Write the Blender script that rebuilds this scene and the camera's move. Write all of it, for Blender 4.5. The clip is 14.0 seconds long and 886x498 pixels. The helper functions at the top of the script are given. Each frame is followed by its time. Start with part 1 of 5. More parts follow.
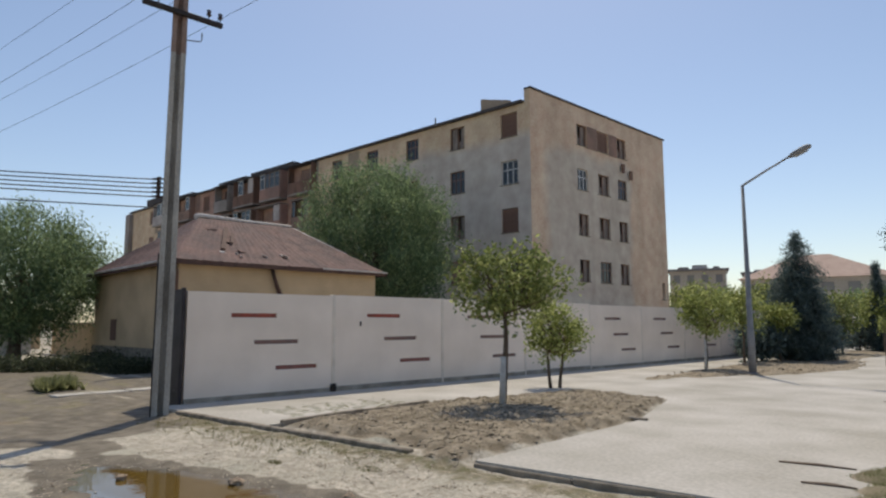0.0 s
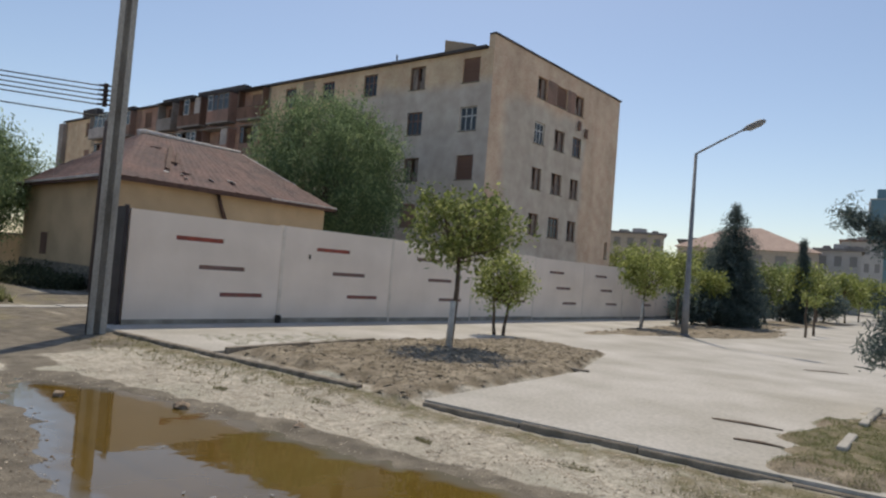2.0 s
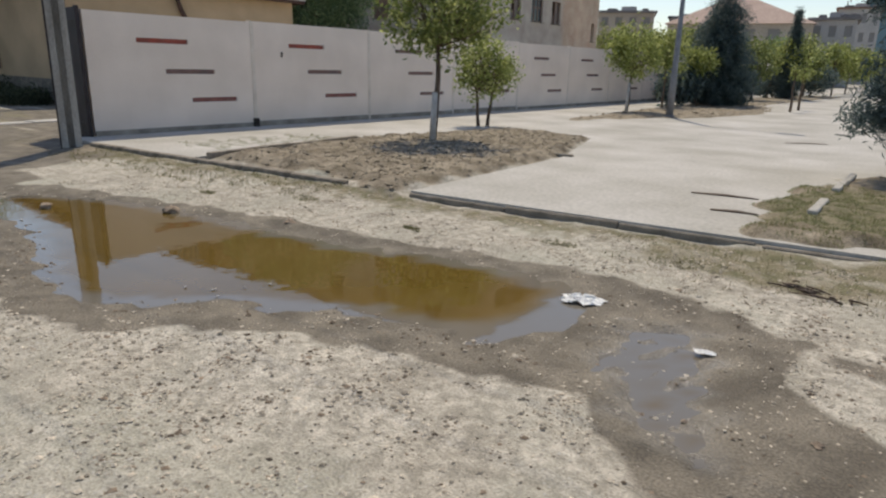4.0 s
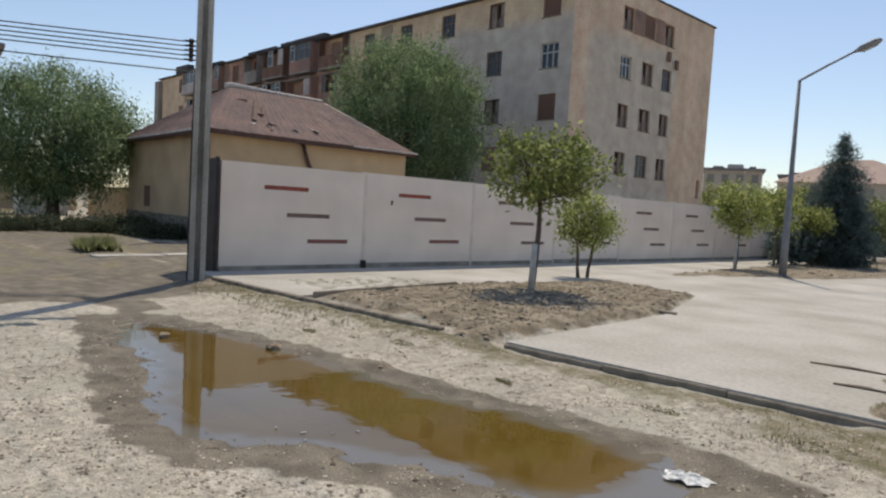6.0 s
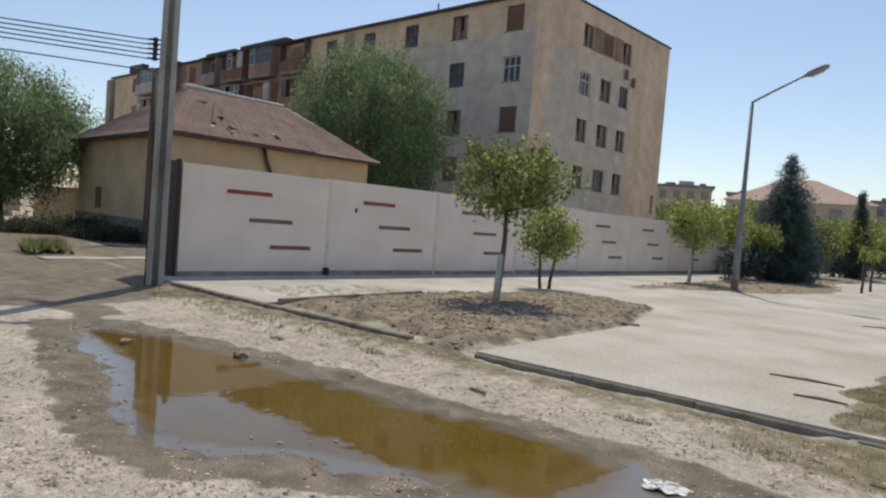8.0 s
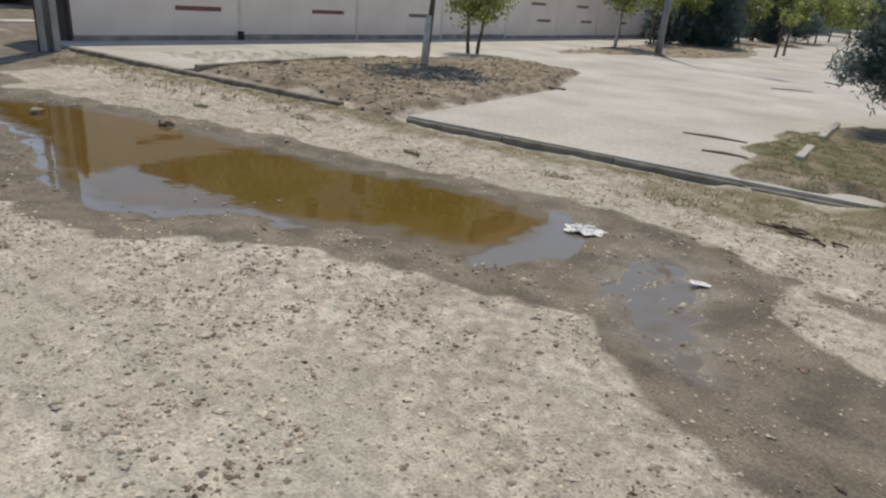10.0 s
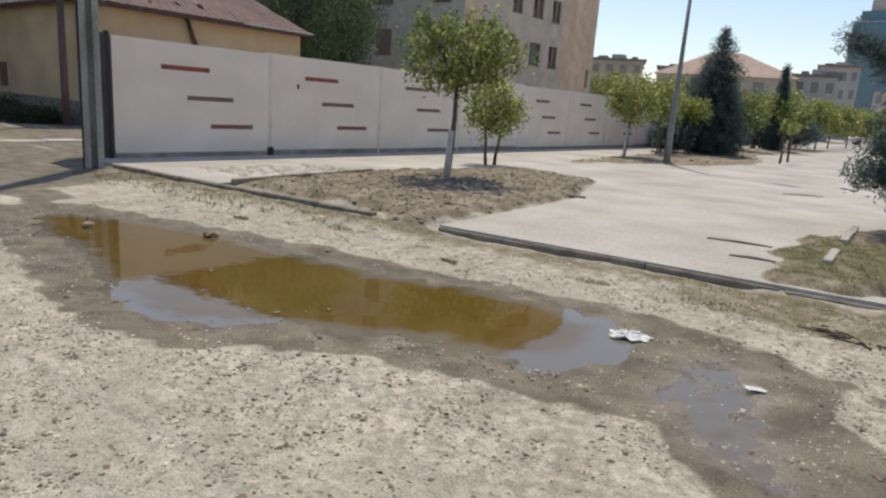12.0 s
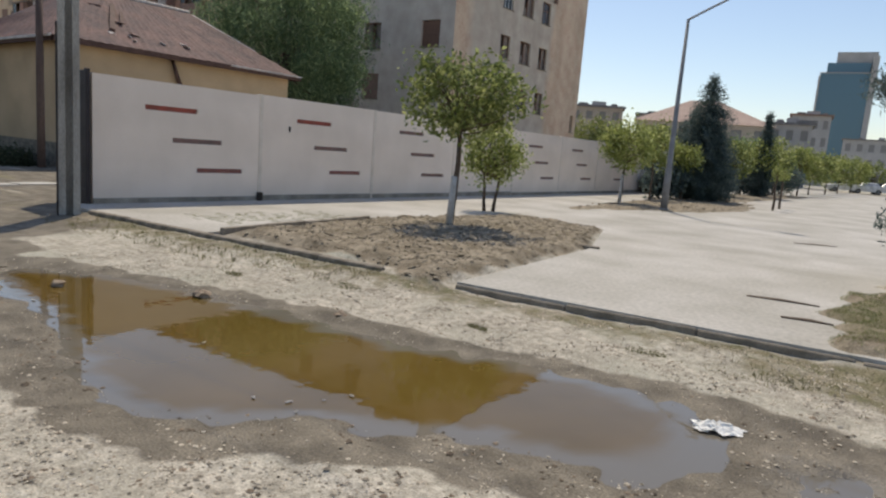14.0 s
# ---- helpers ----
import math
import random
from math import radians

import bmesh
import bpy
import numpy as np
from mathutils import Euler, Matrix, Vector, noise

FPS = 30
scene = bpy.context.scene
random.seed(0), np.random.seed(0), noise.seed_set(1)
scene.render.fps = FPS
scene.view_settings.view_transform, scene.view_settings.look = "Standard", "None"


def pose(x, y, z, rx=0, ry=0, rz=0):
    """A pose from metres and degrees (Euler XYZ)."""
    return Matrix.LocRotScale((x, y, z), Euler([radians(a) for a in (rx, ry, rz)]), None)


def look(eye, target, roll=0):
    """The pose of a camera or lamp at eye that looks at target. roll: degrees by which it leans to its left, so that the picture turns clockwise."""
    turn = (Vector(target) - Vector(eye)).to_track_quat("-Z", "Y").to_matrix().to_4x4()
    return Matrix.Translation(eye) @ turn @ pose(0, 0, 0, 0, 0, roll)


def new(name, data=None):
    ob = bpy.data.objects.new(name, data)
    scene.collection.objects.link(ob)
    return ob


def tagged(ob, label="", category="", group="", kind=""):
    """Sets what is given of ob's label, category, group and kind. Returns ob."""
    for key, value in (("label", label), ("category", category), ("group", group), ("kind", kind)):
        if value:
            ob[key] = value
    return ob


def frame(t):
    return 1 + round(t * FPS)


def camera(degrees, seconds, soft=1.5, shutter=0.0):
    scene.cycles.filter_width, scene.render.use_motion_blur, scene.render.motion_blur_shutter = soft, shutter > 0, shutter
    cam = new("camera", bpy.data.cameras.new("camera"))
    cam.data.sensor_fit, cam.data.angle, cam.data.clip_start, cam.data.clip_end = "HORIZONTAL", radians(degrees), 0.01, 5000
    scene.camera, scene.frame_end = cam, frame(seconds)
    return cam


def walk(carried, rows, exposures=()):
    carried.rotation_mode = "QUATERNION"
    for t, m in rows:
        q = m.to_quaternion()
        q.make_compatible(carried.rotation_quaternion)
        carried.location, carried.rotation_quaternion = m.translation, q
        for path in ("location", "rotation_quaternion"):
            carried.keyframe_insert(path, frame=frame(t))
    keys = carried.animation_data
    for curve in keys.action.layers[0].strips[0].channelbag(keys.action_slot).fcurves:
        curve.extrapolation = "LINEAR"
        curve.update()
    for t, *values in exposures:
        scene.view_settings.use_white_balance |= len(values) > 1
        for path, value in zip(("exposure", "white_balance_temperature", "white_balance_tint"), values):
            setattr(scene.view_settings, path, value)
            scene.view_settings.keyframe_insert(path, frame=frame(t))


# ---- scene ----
cam = camera(68.9, 14.0, soft=2.3)
PATH = [
    (0, (0.239, 0.165, 1.692), (-1.197, 1.537, 1.924), -0.1),
    (0.5, (0.176, 0.262, 1.714), (-1.185, 1.695, 2.024), -2.7),
    (1, (0.191, 0.256, 1.681), (-1.109, 1.735, 2.031), -0.6),
    (1.5, (0.023, 0.144, 1.632), (-1.317, 1.621, 1.789), 3.4),
    (2, (-0.034, 0.089, 1.643), (-1.352, 1.592, 1.709), 4.5),
    (2.5, (-0.048, 0.083, 1.627), (-1.348, 1.603, 1.654), 3.8),
    (3, (-0.08, 0.118, 1.56), (-1.375, 1.625, 1.335), 3.3),
    (3.2, (-0.072, 0.122, 1.554), (-1.316, 1.632, 1.138), 2.7),
    (5.3, (0.0, 0.195, 1.585), (-1.195, 1.689, 1.002), 0.7),
    (5.5, (-0.026, 0.183, 1.601), (-1.329, 1.629, 1.139), 0.7),
    (6, (-0.028, 0.168, 1.638), (-1.518, 1.496, 1.514), 3.2),
    (6.5, (-0.032, 0.154, 1.64), (-1.538, 1.469, 1.608), 3.8),
    (7, (-0.115, 0.115, 1.637), (-1.503, 1.553, 1.587), 3.8),
    (7.5, (-0.154, 0.09, 1.629), (-1.488, 1.578, 1.548), 4.5),
    (8, (-0.18, 0.03, 1.615), (-1.58, 1.456, 1.529), 4.5),
    (8.5, (-0.183, 0.015, 1.564), (-1.452, 1.528, 1.247), 5.1),
    (9, (-0.211, 0.008, 1.531), (-1.224, 1.549, 0.756), 7.3),
    (9.2, (-0.176, -0.035, 1.535), (-1.231, 1.482, 0.767), 6.3),
    (11.3, (-0.149, -0.275, 1.562), (-1.233, 1.25, 0.855), 4.2),
    (11.5, (-0.178, -0.348, 1.569), (-1.195, 1.229, 0.875), 3.9),
    (12, (-0.321, -0.401, 1.579), (-1.514, 1.142, 1.138), 4.1),
    (12.5, (-0.524, -0.297, 1.546), (-1.949, 1.048, 1.145), 3.6),
    (13, (-0.731, -0.11, 1.58), (-2.249, 1.126, 1.169), 1.0),
    (13.5, (-0.922, -0.029, 1.584), (-2.334, 1.36, 1.305), 3.3),
    (14, (-1.231, 0.011, 1.552), (-2.397, 1.607, 1.245), 4.5),
]
walk(cam, [(t, look(eye, target, roll)) for t, eye, target, roll in PATH],
     exposures=[(0, -0.05), (0.6, -0.1), (1.5, -0.17), (2.5, -0.04), (5.5, 0.03), (6.5, -0.02), (8.0, 0.0), (9.2, -0.06), (11.5, 0.13), (12.5, 0.08), (14.0, 0.02)])

# ---- light ----
SUN_EL, SUN_AZ = 60.0, 39.0          # sun stands ahead and to the left of the view
world = bpy.data.worlds.new("world")
scene.world = world
world.use_nodes = True
wn = world.node_tree.nodes
sky = wn.new("ShaderNodeTexSky")
sky.sky_type = "NISHITA"
sky.sun_disc = False
sky.sun_elevation = radians(SUN_EL)
sky.sun_rotation = radians(-SUN_AZ)
sky.air_density, sky.dust_density, sky.ozone_density = 1.0, 0.65, 0.8
wn["Background"].inputs["Strength"].default_value = 0.128
haze = wn.new("ShaderNodeMix")
haze.data_type, haze.blend_type = "RGBA", "MULTIPLY"
haze.inputs["Factor"].default_value = 1.0
haze.inputs["B"].default_value = (1.035, 1.0, 0.985, 1)
world.node_tree.links.new(sky.outputs["Color"], haze.inputs["A"])
world.node_tree.links.new(haze.outputs["Result"], wn["Background"].inputs["Color"])
sun = new("sun", bpy.data.lights.new("sun", "SUN"))
sun.data.energy, sun.data.angle, sun.data.color = 3.2, radians(0.5), (1.0, 0.895, 0.71)
sd = Vector((-math.sin(radians(SUN_AZ)) * math.cos(radians(SUN_EL)), math.cos(radians(SUN_AZ)) * math.cos(radians(SUN_EL)), math.sin(radians(SUN_EL))))
sun.matrix_world = look(sd * 60, (0, 0, 0))

# ---- materials ----


def mat(name, color, rough=0.8, dark=None, scale=6.0, fine=60.0, bump=0.3, metal=0.0, amount=0.5, spec=0.3, island=0.0, stretch=(1, 1, 1), dist=0.01):
    """A surface with grain at two scales: colour runs to dark in blotches, with fine grain and relief."""
    m = bpy.data.materials.new(name)
    m.use_nodes = True
    n, l = m.node_tree.nodes, m.node_tree.links
    b = n["Principled BSDF"]
    b.inputs["Roughness"].default_value = rough
    b.inputs["Metallic"].default_value = metal
    b.inputs["Specular IOR Level"].default_value = spec
    tc = n.new("ShaderNodeTexCoord")
    mp = n.new("ShaderNodeMapping")
    mp.inputs["Scale"].default_value = stretch
    l.new(tc.outputs["Object"], mp.inputs["Vector"])
    big, small = n.new("ShaderNodeTexNoise"), n.new("ShaderNodeTexNoise")
    for t, s, d in ((big, scale, 6.0), (small, fine, 4.0)):
        t.inputs["Scale"].default_value, t.inputs["Detail"].default_value = s, d
        l.new(mp.outputs["Vector"], t.inputs["Vector"])
    dark = dark or tuple(c * 0.6 for c in color)
    ramp = n.new("ShaderNodeValToRGB")
    ramp.color_ramp.elements[0].position, ramp.color_ramp.elements[1].position = 0.35, 0.68
    ramp.color_ramp.elements[0].color, ramp.color_ramp.elements[1].color = (*dark, 1), (*color, 1)
    l.new(big.outputs["Fac"], ramp.inputs["Fac"])
    mix = n.new("ShaderNodeMix")
    mix.data_type, mix.blend_type = "RGBA", "OVERLAY"
    mix.inputs["Factor"].default_value = amount
    l.new(ramp.outputs["Color"], mix.inputs["A"])
    l.new(small.outputs["Fac"], mix.inputs["B"])
    out = mix.outputs["Result"]
    if island:
        geo, hsv = n.new("ShaderNodeNewGeometry"), n.new("ShaderNodeHueSaturation")
        mr = n.new("ShaderNodeMapRange")
        mr.inputs["To Min"].default_value, mr.inputs["To Max"].default_value = 1 - island, 1 + island
        l.new(geo.outputs["Random Per Island"], mr.inputs["Value"])
        l.new(mr.outputs["Result"], hsv.inputs["Value"])
        l.new(out, hsv.inputs["Color"])
        out = hsv.outputs["Color"]
    l.new(out, b.inputs["Base Color"])
    if bump:
        bp = n.new("ShaderNodeBump")
        bp.inputs["Strength"].default_value, bp.inputs["Distance"].default_value = bump, dist
        l.new(small.outputs["Fac"], bp.inputs["Height"])
        l.new(bp.outputs["Normal"], b.inputs["Normal"])
    return m


def leaf_mat(name, color, light, island=0.35):
    """Leaf: diffuse with light shining through, tone varying leaf by leaf."""
    m = bpy.data.materials.new(name)
    m.use_nodes = True
    n, l = m.node_tree.nodes, m.node_tree.links
    b, out = n["Principled BSDF"], n["Material Output"]
    geo, ramp = n.new("ShaderNodeNewGeometry"), n.new("ShaderNodeValToRGB")
    ramp.color_ramp.elements[0].color = (*[c * (1 - island) for c in color], 1)
    ramp.color_ramp.elements[1].color = (*light, 1)
    mid = ramp.color_ramp.elements.new(0.6)
    mid.color = (*color, 1)
    l.new(geo.outputs["Random Per Island"], ramp.inputs["Fac"])
    l.new(ramp.outputs["Color"], b.inputs["Base Color"])
    b.inputs["Roughness"].default_value = 0.5
    b.inputs["Specular IOR Level"].default_value = 0.3
    tr, mix = n.new("ShaderNodeBsdfTranslucent"), n.new("ShaderNodeMixShader")
    l.new(ramp.outputs["Color"], tr.inputs["Color"])
    mix.inputs["Fac"].default_value = 0.52
    l.new(b.outputs["BSDF"], mix.inputs[1])
    l.new(tr.outputs["BSDF"], mix.inputs[2])
    l.new(mix.outputs["Shader"], out.inputs["Surface"])
    return m


def ground_mat():
    """Dry trodden earth with patches of soil, weeds and wet mud, read from the sheet's own attributes."""
    m = bpy.data.materials.new("earth")
    m.use_nodes = True
    n, l = m.node_tree.nodes, m.node_tree.links
    b = n["Principled BSDF"]
    tc = n.new("ShaderNodeTexCoord")

    def tex(scale, detail=6.0):
        t = n.new("ShaderNodeTexNoise")
        t.inputs["Scale"].default_value, t.inputs["Detail"].default_value = scale, detail
        l.new(tc.outputs["Object"], t.inputs["Vector"])
        return t.outputs["Fac"]

    def ramp(fac, a, c, p=0.35, q=0.65):
        r = n.new("ShaderNodeValToRGB")
        r.color_ramp.elements[0].position, r.color_ramp.elements[1].position = p, q
        r.color_ramp.elements[0].color, r.color_ramp.elements[1].color = (*a, 1), (*c, 1)
        l.new(fac, r.inputs["Fac"])
        return r.outputs["Color"]

    def mixc(fac, a, c, mode="MIX"):
        x = n.new("ShaderNodeMix")
        x.data_type, x.blend_type = "RGBA", mode
        if isinstance(fac, float):
            x.inputs["Factor"].default_value = fac
        else:
            l.new(fac, x.inputs["Factor"])
        l.new(a, x.inputs["A"])
        l.new(c, x.inputs["B"])
        return x.outputs["Result"]

    def attr(name):
        a = n.new("ShaderNodeAttribute")
        a.attribute_name = name
        return a.outputs["Fac"]

    def rough_mask(name, scale, gain=0.55):
        """The attribute with a ragged border."""
        a, s, c = n.new("ShaderNodeMath"), n.new("ShaderNodeMath"), n.new("ShaderNodeMapRange")
        a.operation, a.inputs[1].default_value = "MULTIPLY_ADD", gain
        a.inputs[2].default_value = -gain / 2
        l.new(tex(scale, 5.0), a.inputs[0])
        s.operation = "ADD"
        l.new(attr(name), s.inputs[0])
        l.new(a.outputs[0], s.inputs[1])
        c.inputs["From Min"].default_value, c.inputs["From Max"].default_value = 0.35, 0.62
        l.new(s.outputs[0], c.inputs["Value"])
        return c.outputs["Result"]

    mid, fine = tex(3.5), tex(70.0, 3.0)
    dry = mixc(0.55, ramp(tex(0.8), (0.33, 0.29, 0.23), (0.50, 0.45, 0.372)), ramp(mid, (0.32, 0.285, 0.23), (0.53, 0.48, 0.402)))
    dry = mixc(0.38, dry, ramp(tex(14.0, 8.0), (0.24, 0.245, 0.23), (0.76, 0.76, 0.76), 0.38, 0.62), "OVERLAY")
    dry = mixc(0.6, dry, ramp(fine, (0.28, 0.28, 0.28), (0.72, 0.72, 0.72), 0.3, 0.7), "OVERLAY")
    dry = mixc(ramp(tex(1.3, 6.0), (0, 0, 0), (0.45, 0.45, 0.45), 0.5, 0.62), dry, ramp(fine, (0.31, 0.285, 0.225), (0.44, 0.41, 0.335)))
    dry = mixc(ramp(tex(0.55, 5.0), (0, 0, 0), (0.5, 0.5, 0.5), 0.5, 0.66), dry, ramp(fine, (0.33, 0.325, 0.25), (0.47, 0.46, 0.375)))
    peb, pr = n.new("ShaderNodeTexVoronoi"), n.new("ShaderNodeMapRange")
    peb.inputs["Scale"].default_value = 32.0
    l.new(tc.outputs["Object"], peb.inputs["Vector"])
    pr.inputs["From Min"].default_value, pr.inputs["From Max"].default_value = 0.34, 0.22
    l.new(peb.outputs["Distance"], pr.inputs["Value"])
    pm = n.new("ShaderNodeMath")
    pm.operation = "MULTIPLY"
    l.new(pr.outputs["Result"], pm.inputs[0])
    gate = n.new("ShaderNodeMapRange")
    gate.inputs["From Min"].default_value, gate.inputs["From Max"].default_value = 0.40, 0.58
    l.new(tex(2.2, 4.0), gate.inputs["Value"])
    l.new(gate.outputs["Result"], pm.inputs[1])
    sep = n.new("ShaderNodeSeparateColor")
    l.new(peb.outputs["Color"], sep.inputs["Color"])
    dry = mixc(pm.outputs[0], dry, ramp(sep.outputs["Red"], (0.20, 0.175, 0.145), (0.46, 0.43, 0.38), 0.1, 0.9))
    soil = mixc(0.7, ramp(mid, (0.17, 0.135, 0.09), (0.34, 0.285, 0.21)), ramp(fine, (0.2, 0.2, 0.2), (0.8, 0.8, 0.8)), "OVERLAY")
    green = mixc(0.6, ramp(tex(7.0), (0.245, 0.205, 0.135), (0.14, 0.13, 0.065)), ramp(fine, (0.2, 0.2, 0.2), (0.8, 0.8, 0.8)), "OVERLAY")
    mud = mixc(0.6, ramp(mid, (0.112, 0.094, 0.07), (0.215, 0.184, 0.14)), ramp(fine, (0.28, 0.28, 0.28), (0.72, 0.72, 0.72)), "OVERLAY")
    wet = rough_mask("wet", 5.0, 0.35)
    col = mixc(rough_mask("soil", 2.5), dry, soil)
    col = mixc(wet, col, mud)
    col = mixc(rough_mask("weed", 4.0, 0.9), col, green)
    l.new(col, b.inputs["Base Color"])
    rr, rf = n.new("ShaderNodeMapRange"), n.new("ShaderNodeMapRange")
    rr.inputs["To Min"].default_value, rr.inputs["To Max"].default_value = 0.95, 0.85
    rf.inputs["From Max"].default_value, rf.inputs["To Min"].default_value, rf.inputs["To Max"].default_value = 0.8, 1.0, 0.22
    l.new(wet, rr.inputs["Value"])
    l.new(attr("film"), rf.inputs["Value"])
    rm = n.new("ShaderNodeMath")
    rm.operation = "MULTIPLY"
    l.new(rr.outputs["Result"], rm.inputs[0])
    l.new(rf.outputs["Result"], rm.inputs[1])
    l.new(rm.outputs[0], b.inputs["Roughness"])
    b.inputs["Specular IOR Level"].default_value = 0.4
    bp = n.new("ShaderNodeBump")
    bp.inputs["Strength"].default_value, bp.inputs["Distance"].default_value = 0.6, 0.02
    l.new(fine, bp.inputs["Height"])
    l.new(bp.outputs["Normal"], b.inputs["Normal"])
    return m


EARTH = ground_mat()
CONCRETE = mat("worn_concrete", (0.53, 0.50, 0.46), 0.9, (0.38, 0.355, 0.31), 0.6, 18, 0.2, amount=0.36)
KERB = mat("kerb_concrete", (0.29, 0.25, 0.20), 0.9, (0.16, 0.135, 0.105), 5, 60, 0.5)
JOINT = mat("fence_joint", (0.80, 0.70, 0.60), 0.9, (0.68, 0.59, 0.50), 2, 40, 0.3)
FENCE = mat("fence_paint", (0.89, 0.765, 0.665), 0.85, (0.79, 0.675, 0.58), 0.9, 40, 0.15, amount=0.25)
FENCE_FOOT = mat("fence_foot_dirt", (0.42, 0.37, 0.31), 0.92, (0.22, 0.19, 0.155), 2.5, 40, 0.4)
INLAY = mat("red_inlay", (0.42, 0.10, 0.07), 0.7, (0.26, 0.085, 0.065), 3, 40, 0.2)
INLAY_MID = mat("dull_red_inlay", (0.33, 0.13, 0.11), 0.75, (0.20, 0.10, 0.09), 3, 40, 0.2)
INLAY_OLD = mat("faded_inlay", (0.27, 0.16, 0.14), 0.8, (0.18, 0.13, 0.12), 3, 40, 0.2)
DARK_STEEL = mat("dark_sheet_steel", (0.055, 0.045, 0.05), 0.55, (0.03, 0.026, 0.028), 2, 40, 0.2, metal=0.3)
POLE = mat("pole_concrete", (0.47, 0.44, 0.40), 0.88, (0.25, 0.23, 0.205), 2.5, 60, 0.4, stretch=(1, 1, 0.25))
POLE_TOP = mat("brown_pole_head", (0.36, 0.26, 0.22), 0.85, (0.24, 0.165, 0.135), 3, 50, 0.3, stretch=(1, 1, 0.3))
TAR = mat("tarred_foot", (0.05, 0.042, 0.04), 0.7, (0.025, 0.02, 0.02), 4, 40, 0.3)
IRON = mat("dark_iron", (0.06, 0.05, 0.045), 0.6, None, 8, 60, 0.2, metal=0.5)
PORCELAIN = mat("dark_insulator", (0.07, 0.05, 0.045), 0.25, None, 8, 60, 0.0)
WIRE = mat("black_cable", (0.025, 0.025, 0.03), 0.6, None, 8, 60, 0.0)
OCHRE = mat("ochre_plaster", (0.60, 0.44, 0.275), 0.92, (0.46, 0.34, 0.215), 0.7, 30, 0.25, amount=0.3)
ROOF = mat("rust_red_roof", (0.185, 0.112, 0.098), 0.85, (0.115, 0.08, 0.076), 1.1, 9, 0.6, amount=0.8)
RIDGE = mat("pale_mortar", (0.74, 0.67, 0.62), 0.9, None, 5, 40, 0.3)
EAVE = mat("eave_board", (0.13, 0.075, 0.06), 0.8, None, 5, 40, 0.3)
PLASTER = mat("stained_plaster", (0.44, 0.33, 0.225), 0.92, (0.29, 0.245, 0.20), 0.16, 9, 0.3, amount=0.35, dist=0.03)
PLASTER_WARM = mat("warm_plaster", (0.47, 0.335, 0.235), 0.92, (0.40, 0.285, 0.20), 0.25, 9, 0.2, amount=0.3, dist=0.03)
BRICKWORK = mat("red_brown_infill", (0.32, 0.20, 0.155), 0.9, (0.21, 0.145, 0.115), 0.8, 12, 0.3)
ROOF_EDGE = mat("bitumen_edge", (0.09, 0.08, 0.08), 0.8, None, 1, 20, 0.2)
HOLLOW = mat("dim_room", (0.26, 0.20, 0.165), 0.9, (0.15, 0.12, 0.10), 1.2, 20, 0.1)
OLDWOOD = mat("brown_boards", (0.23, 0.13, 0.095), 0.85, (0.13, 0.08, 0.06), 2, 30, 0.3, stretch=(1, 1, 0.2))
WHITEFRAME = mat("white_window_frame", (0.72, 0.70, 0.67), 0.5, None, 4, 40, 0.0)
BARK = mat("grey_brown_bark", (0.17, 0.125, 0.09), 0.9, (0.09, 0.065, 0.05), 12, 60, 0.8, stretch=(1, 1, 0.25))
LIME = mat("whitewashed_bark", (0.62, 0.59, 0.56), 0.9, (0.45, 0.42, 0.39), 10, 60, 0.6)
LEAF = leaf_mat("young_tree_leaf", (0.20, 0.24, 0.075), (0.50, 0.52, 0.22))
LEAF_YELLOW = leaf_mat("yellow_green_leaf", (0.30, 0.34, 0.10), (0.58, 0.60, 0.26))
LEAF_WILLOW = leaf_mat("willow_leaf", (0.19, 0.265, 0.135), (0.45, 0.54, 0.29))
NEEDLE = leaf_mat("conifer_needle", (0.12, 0.165, 0.16), (0.25, 0.30, 0.27))
# yard weed leaves, colour lowered to carry the shade under the trees
SHADED_YARD_LEAF = leaf_mat("shaded_yard_weed", (0.07, 0.085, 0.05), (0.13, 0.15, 0.085))
GRASS = leaf_mat("dry_grass_blade", (0.15, 0.145, 0.06), (0.27, 0.25, 0.125))
WEED = leaf_mat("green_weed_blade", (0.20, 0.215, 0.095), (0.37, 0.37, 0.19))
DARK_STONE = mat("dark_wet_stone", (0.25, 0.19, 0.135), 0.85, (0.14, 0.105, 0.075), 14, 60, 0.5, island=0.6)
STONE = mat("grey_gravel", (0.50, 0.435, 0.345), 0.9, (0.35, 0.30, 0.235), 12, 60, 0.3, island=0.55)
PALE_STONE = mat("pale_gravel", (0.62, 0.57, 0.50), 0.9, (0.45, 0.41, 0.35), 12, 60, 0.3, island=0.5)
CLOD = mat("soil_clod", (0.32, 0.272, 0.205), 0.95, (0.20, 0.165, 0.12), 12, 60, 0.4, island=0.35)
GALV = mat("grey_lamp_steel", (0.25, 0.25, 0.255), 0.6, (0.19, 0.19, 0.195), 5, 60, 0.1, metal=0.1)
LENS = mat("lamp_lens", (0.30, 0.31, 0.32), 0.2, None, 5, 60, 0.0)
OLDPAPER = mat("dirty_paper", (0.50, 0.47, 0.42), 0.8, (0.33, 0.30, 0.26), 20, 60, 0.2)
PLASTIC = mat("white_plastic", (0.86, 0.84, 0.80), 0.7, (0.76, 0.74, 0.70), 12, 40, 0.3)
CARPAINT = mat("dark_car_paint", (0.03, 0.03, 0.035), 0.3, None, 2, 40, 0.0, spec=0.6)
CARWHITE = mat("white_car_paint", (0.75, 0.75, 0.76), 0.3, None, 2, 40, 0.0, spec=0.6)
TYRE = mat("tyre_rubber", (0.03, 0.03, 0.03), 0.85, None, 6, 40, 0.0)
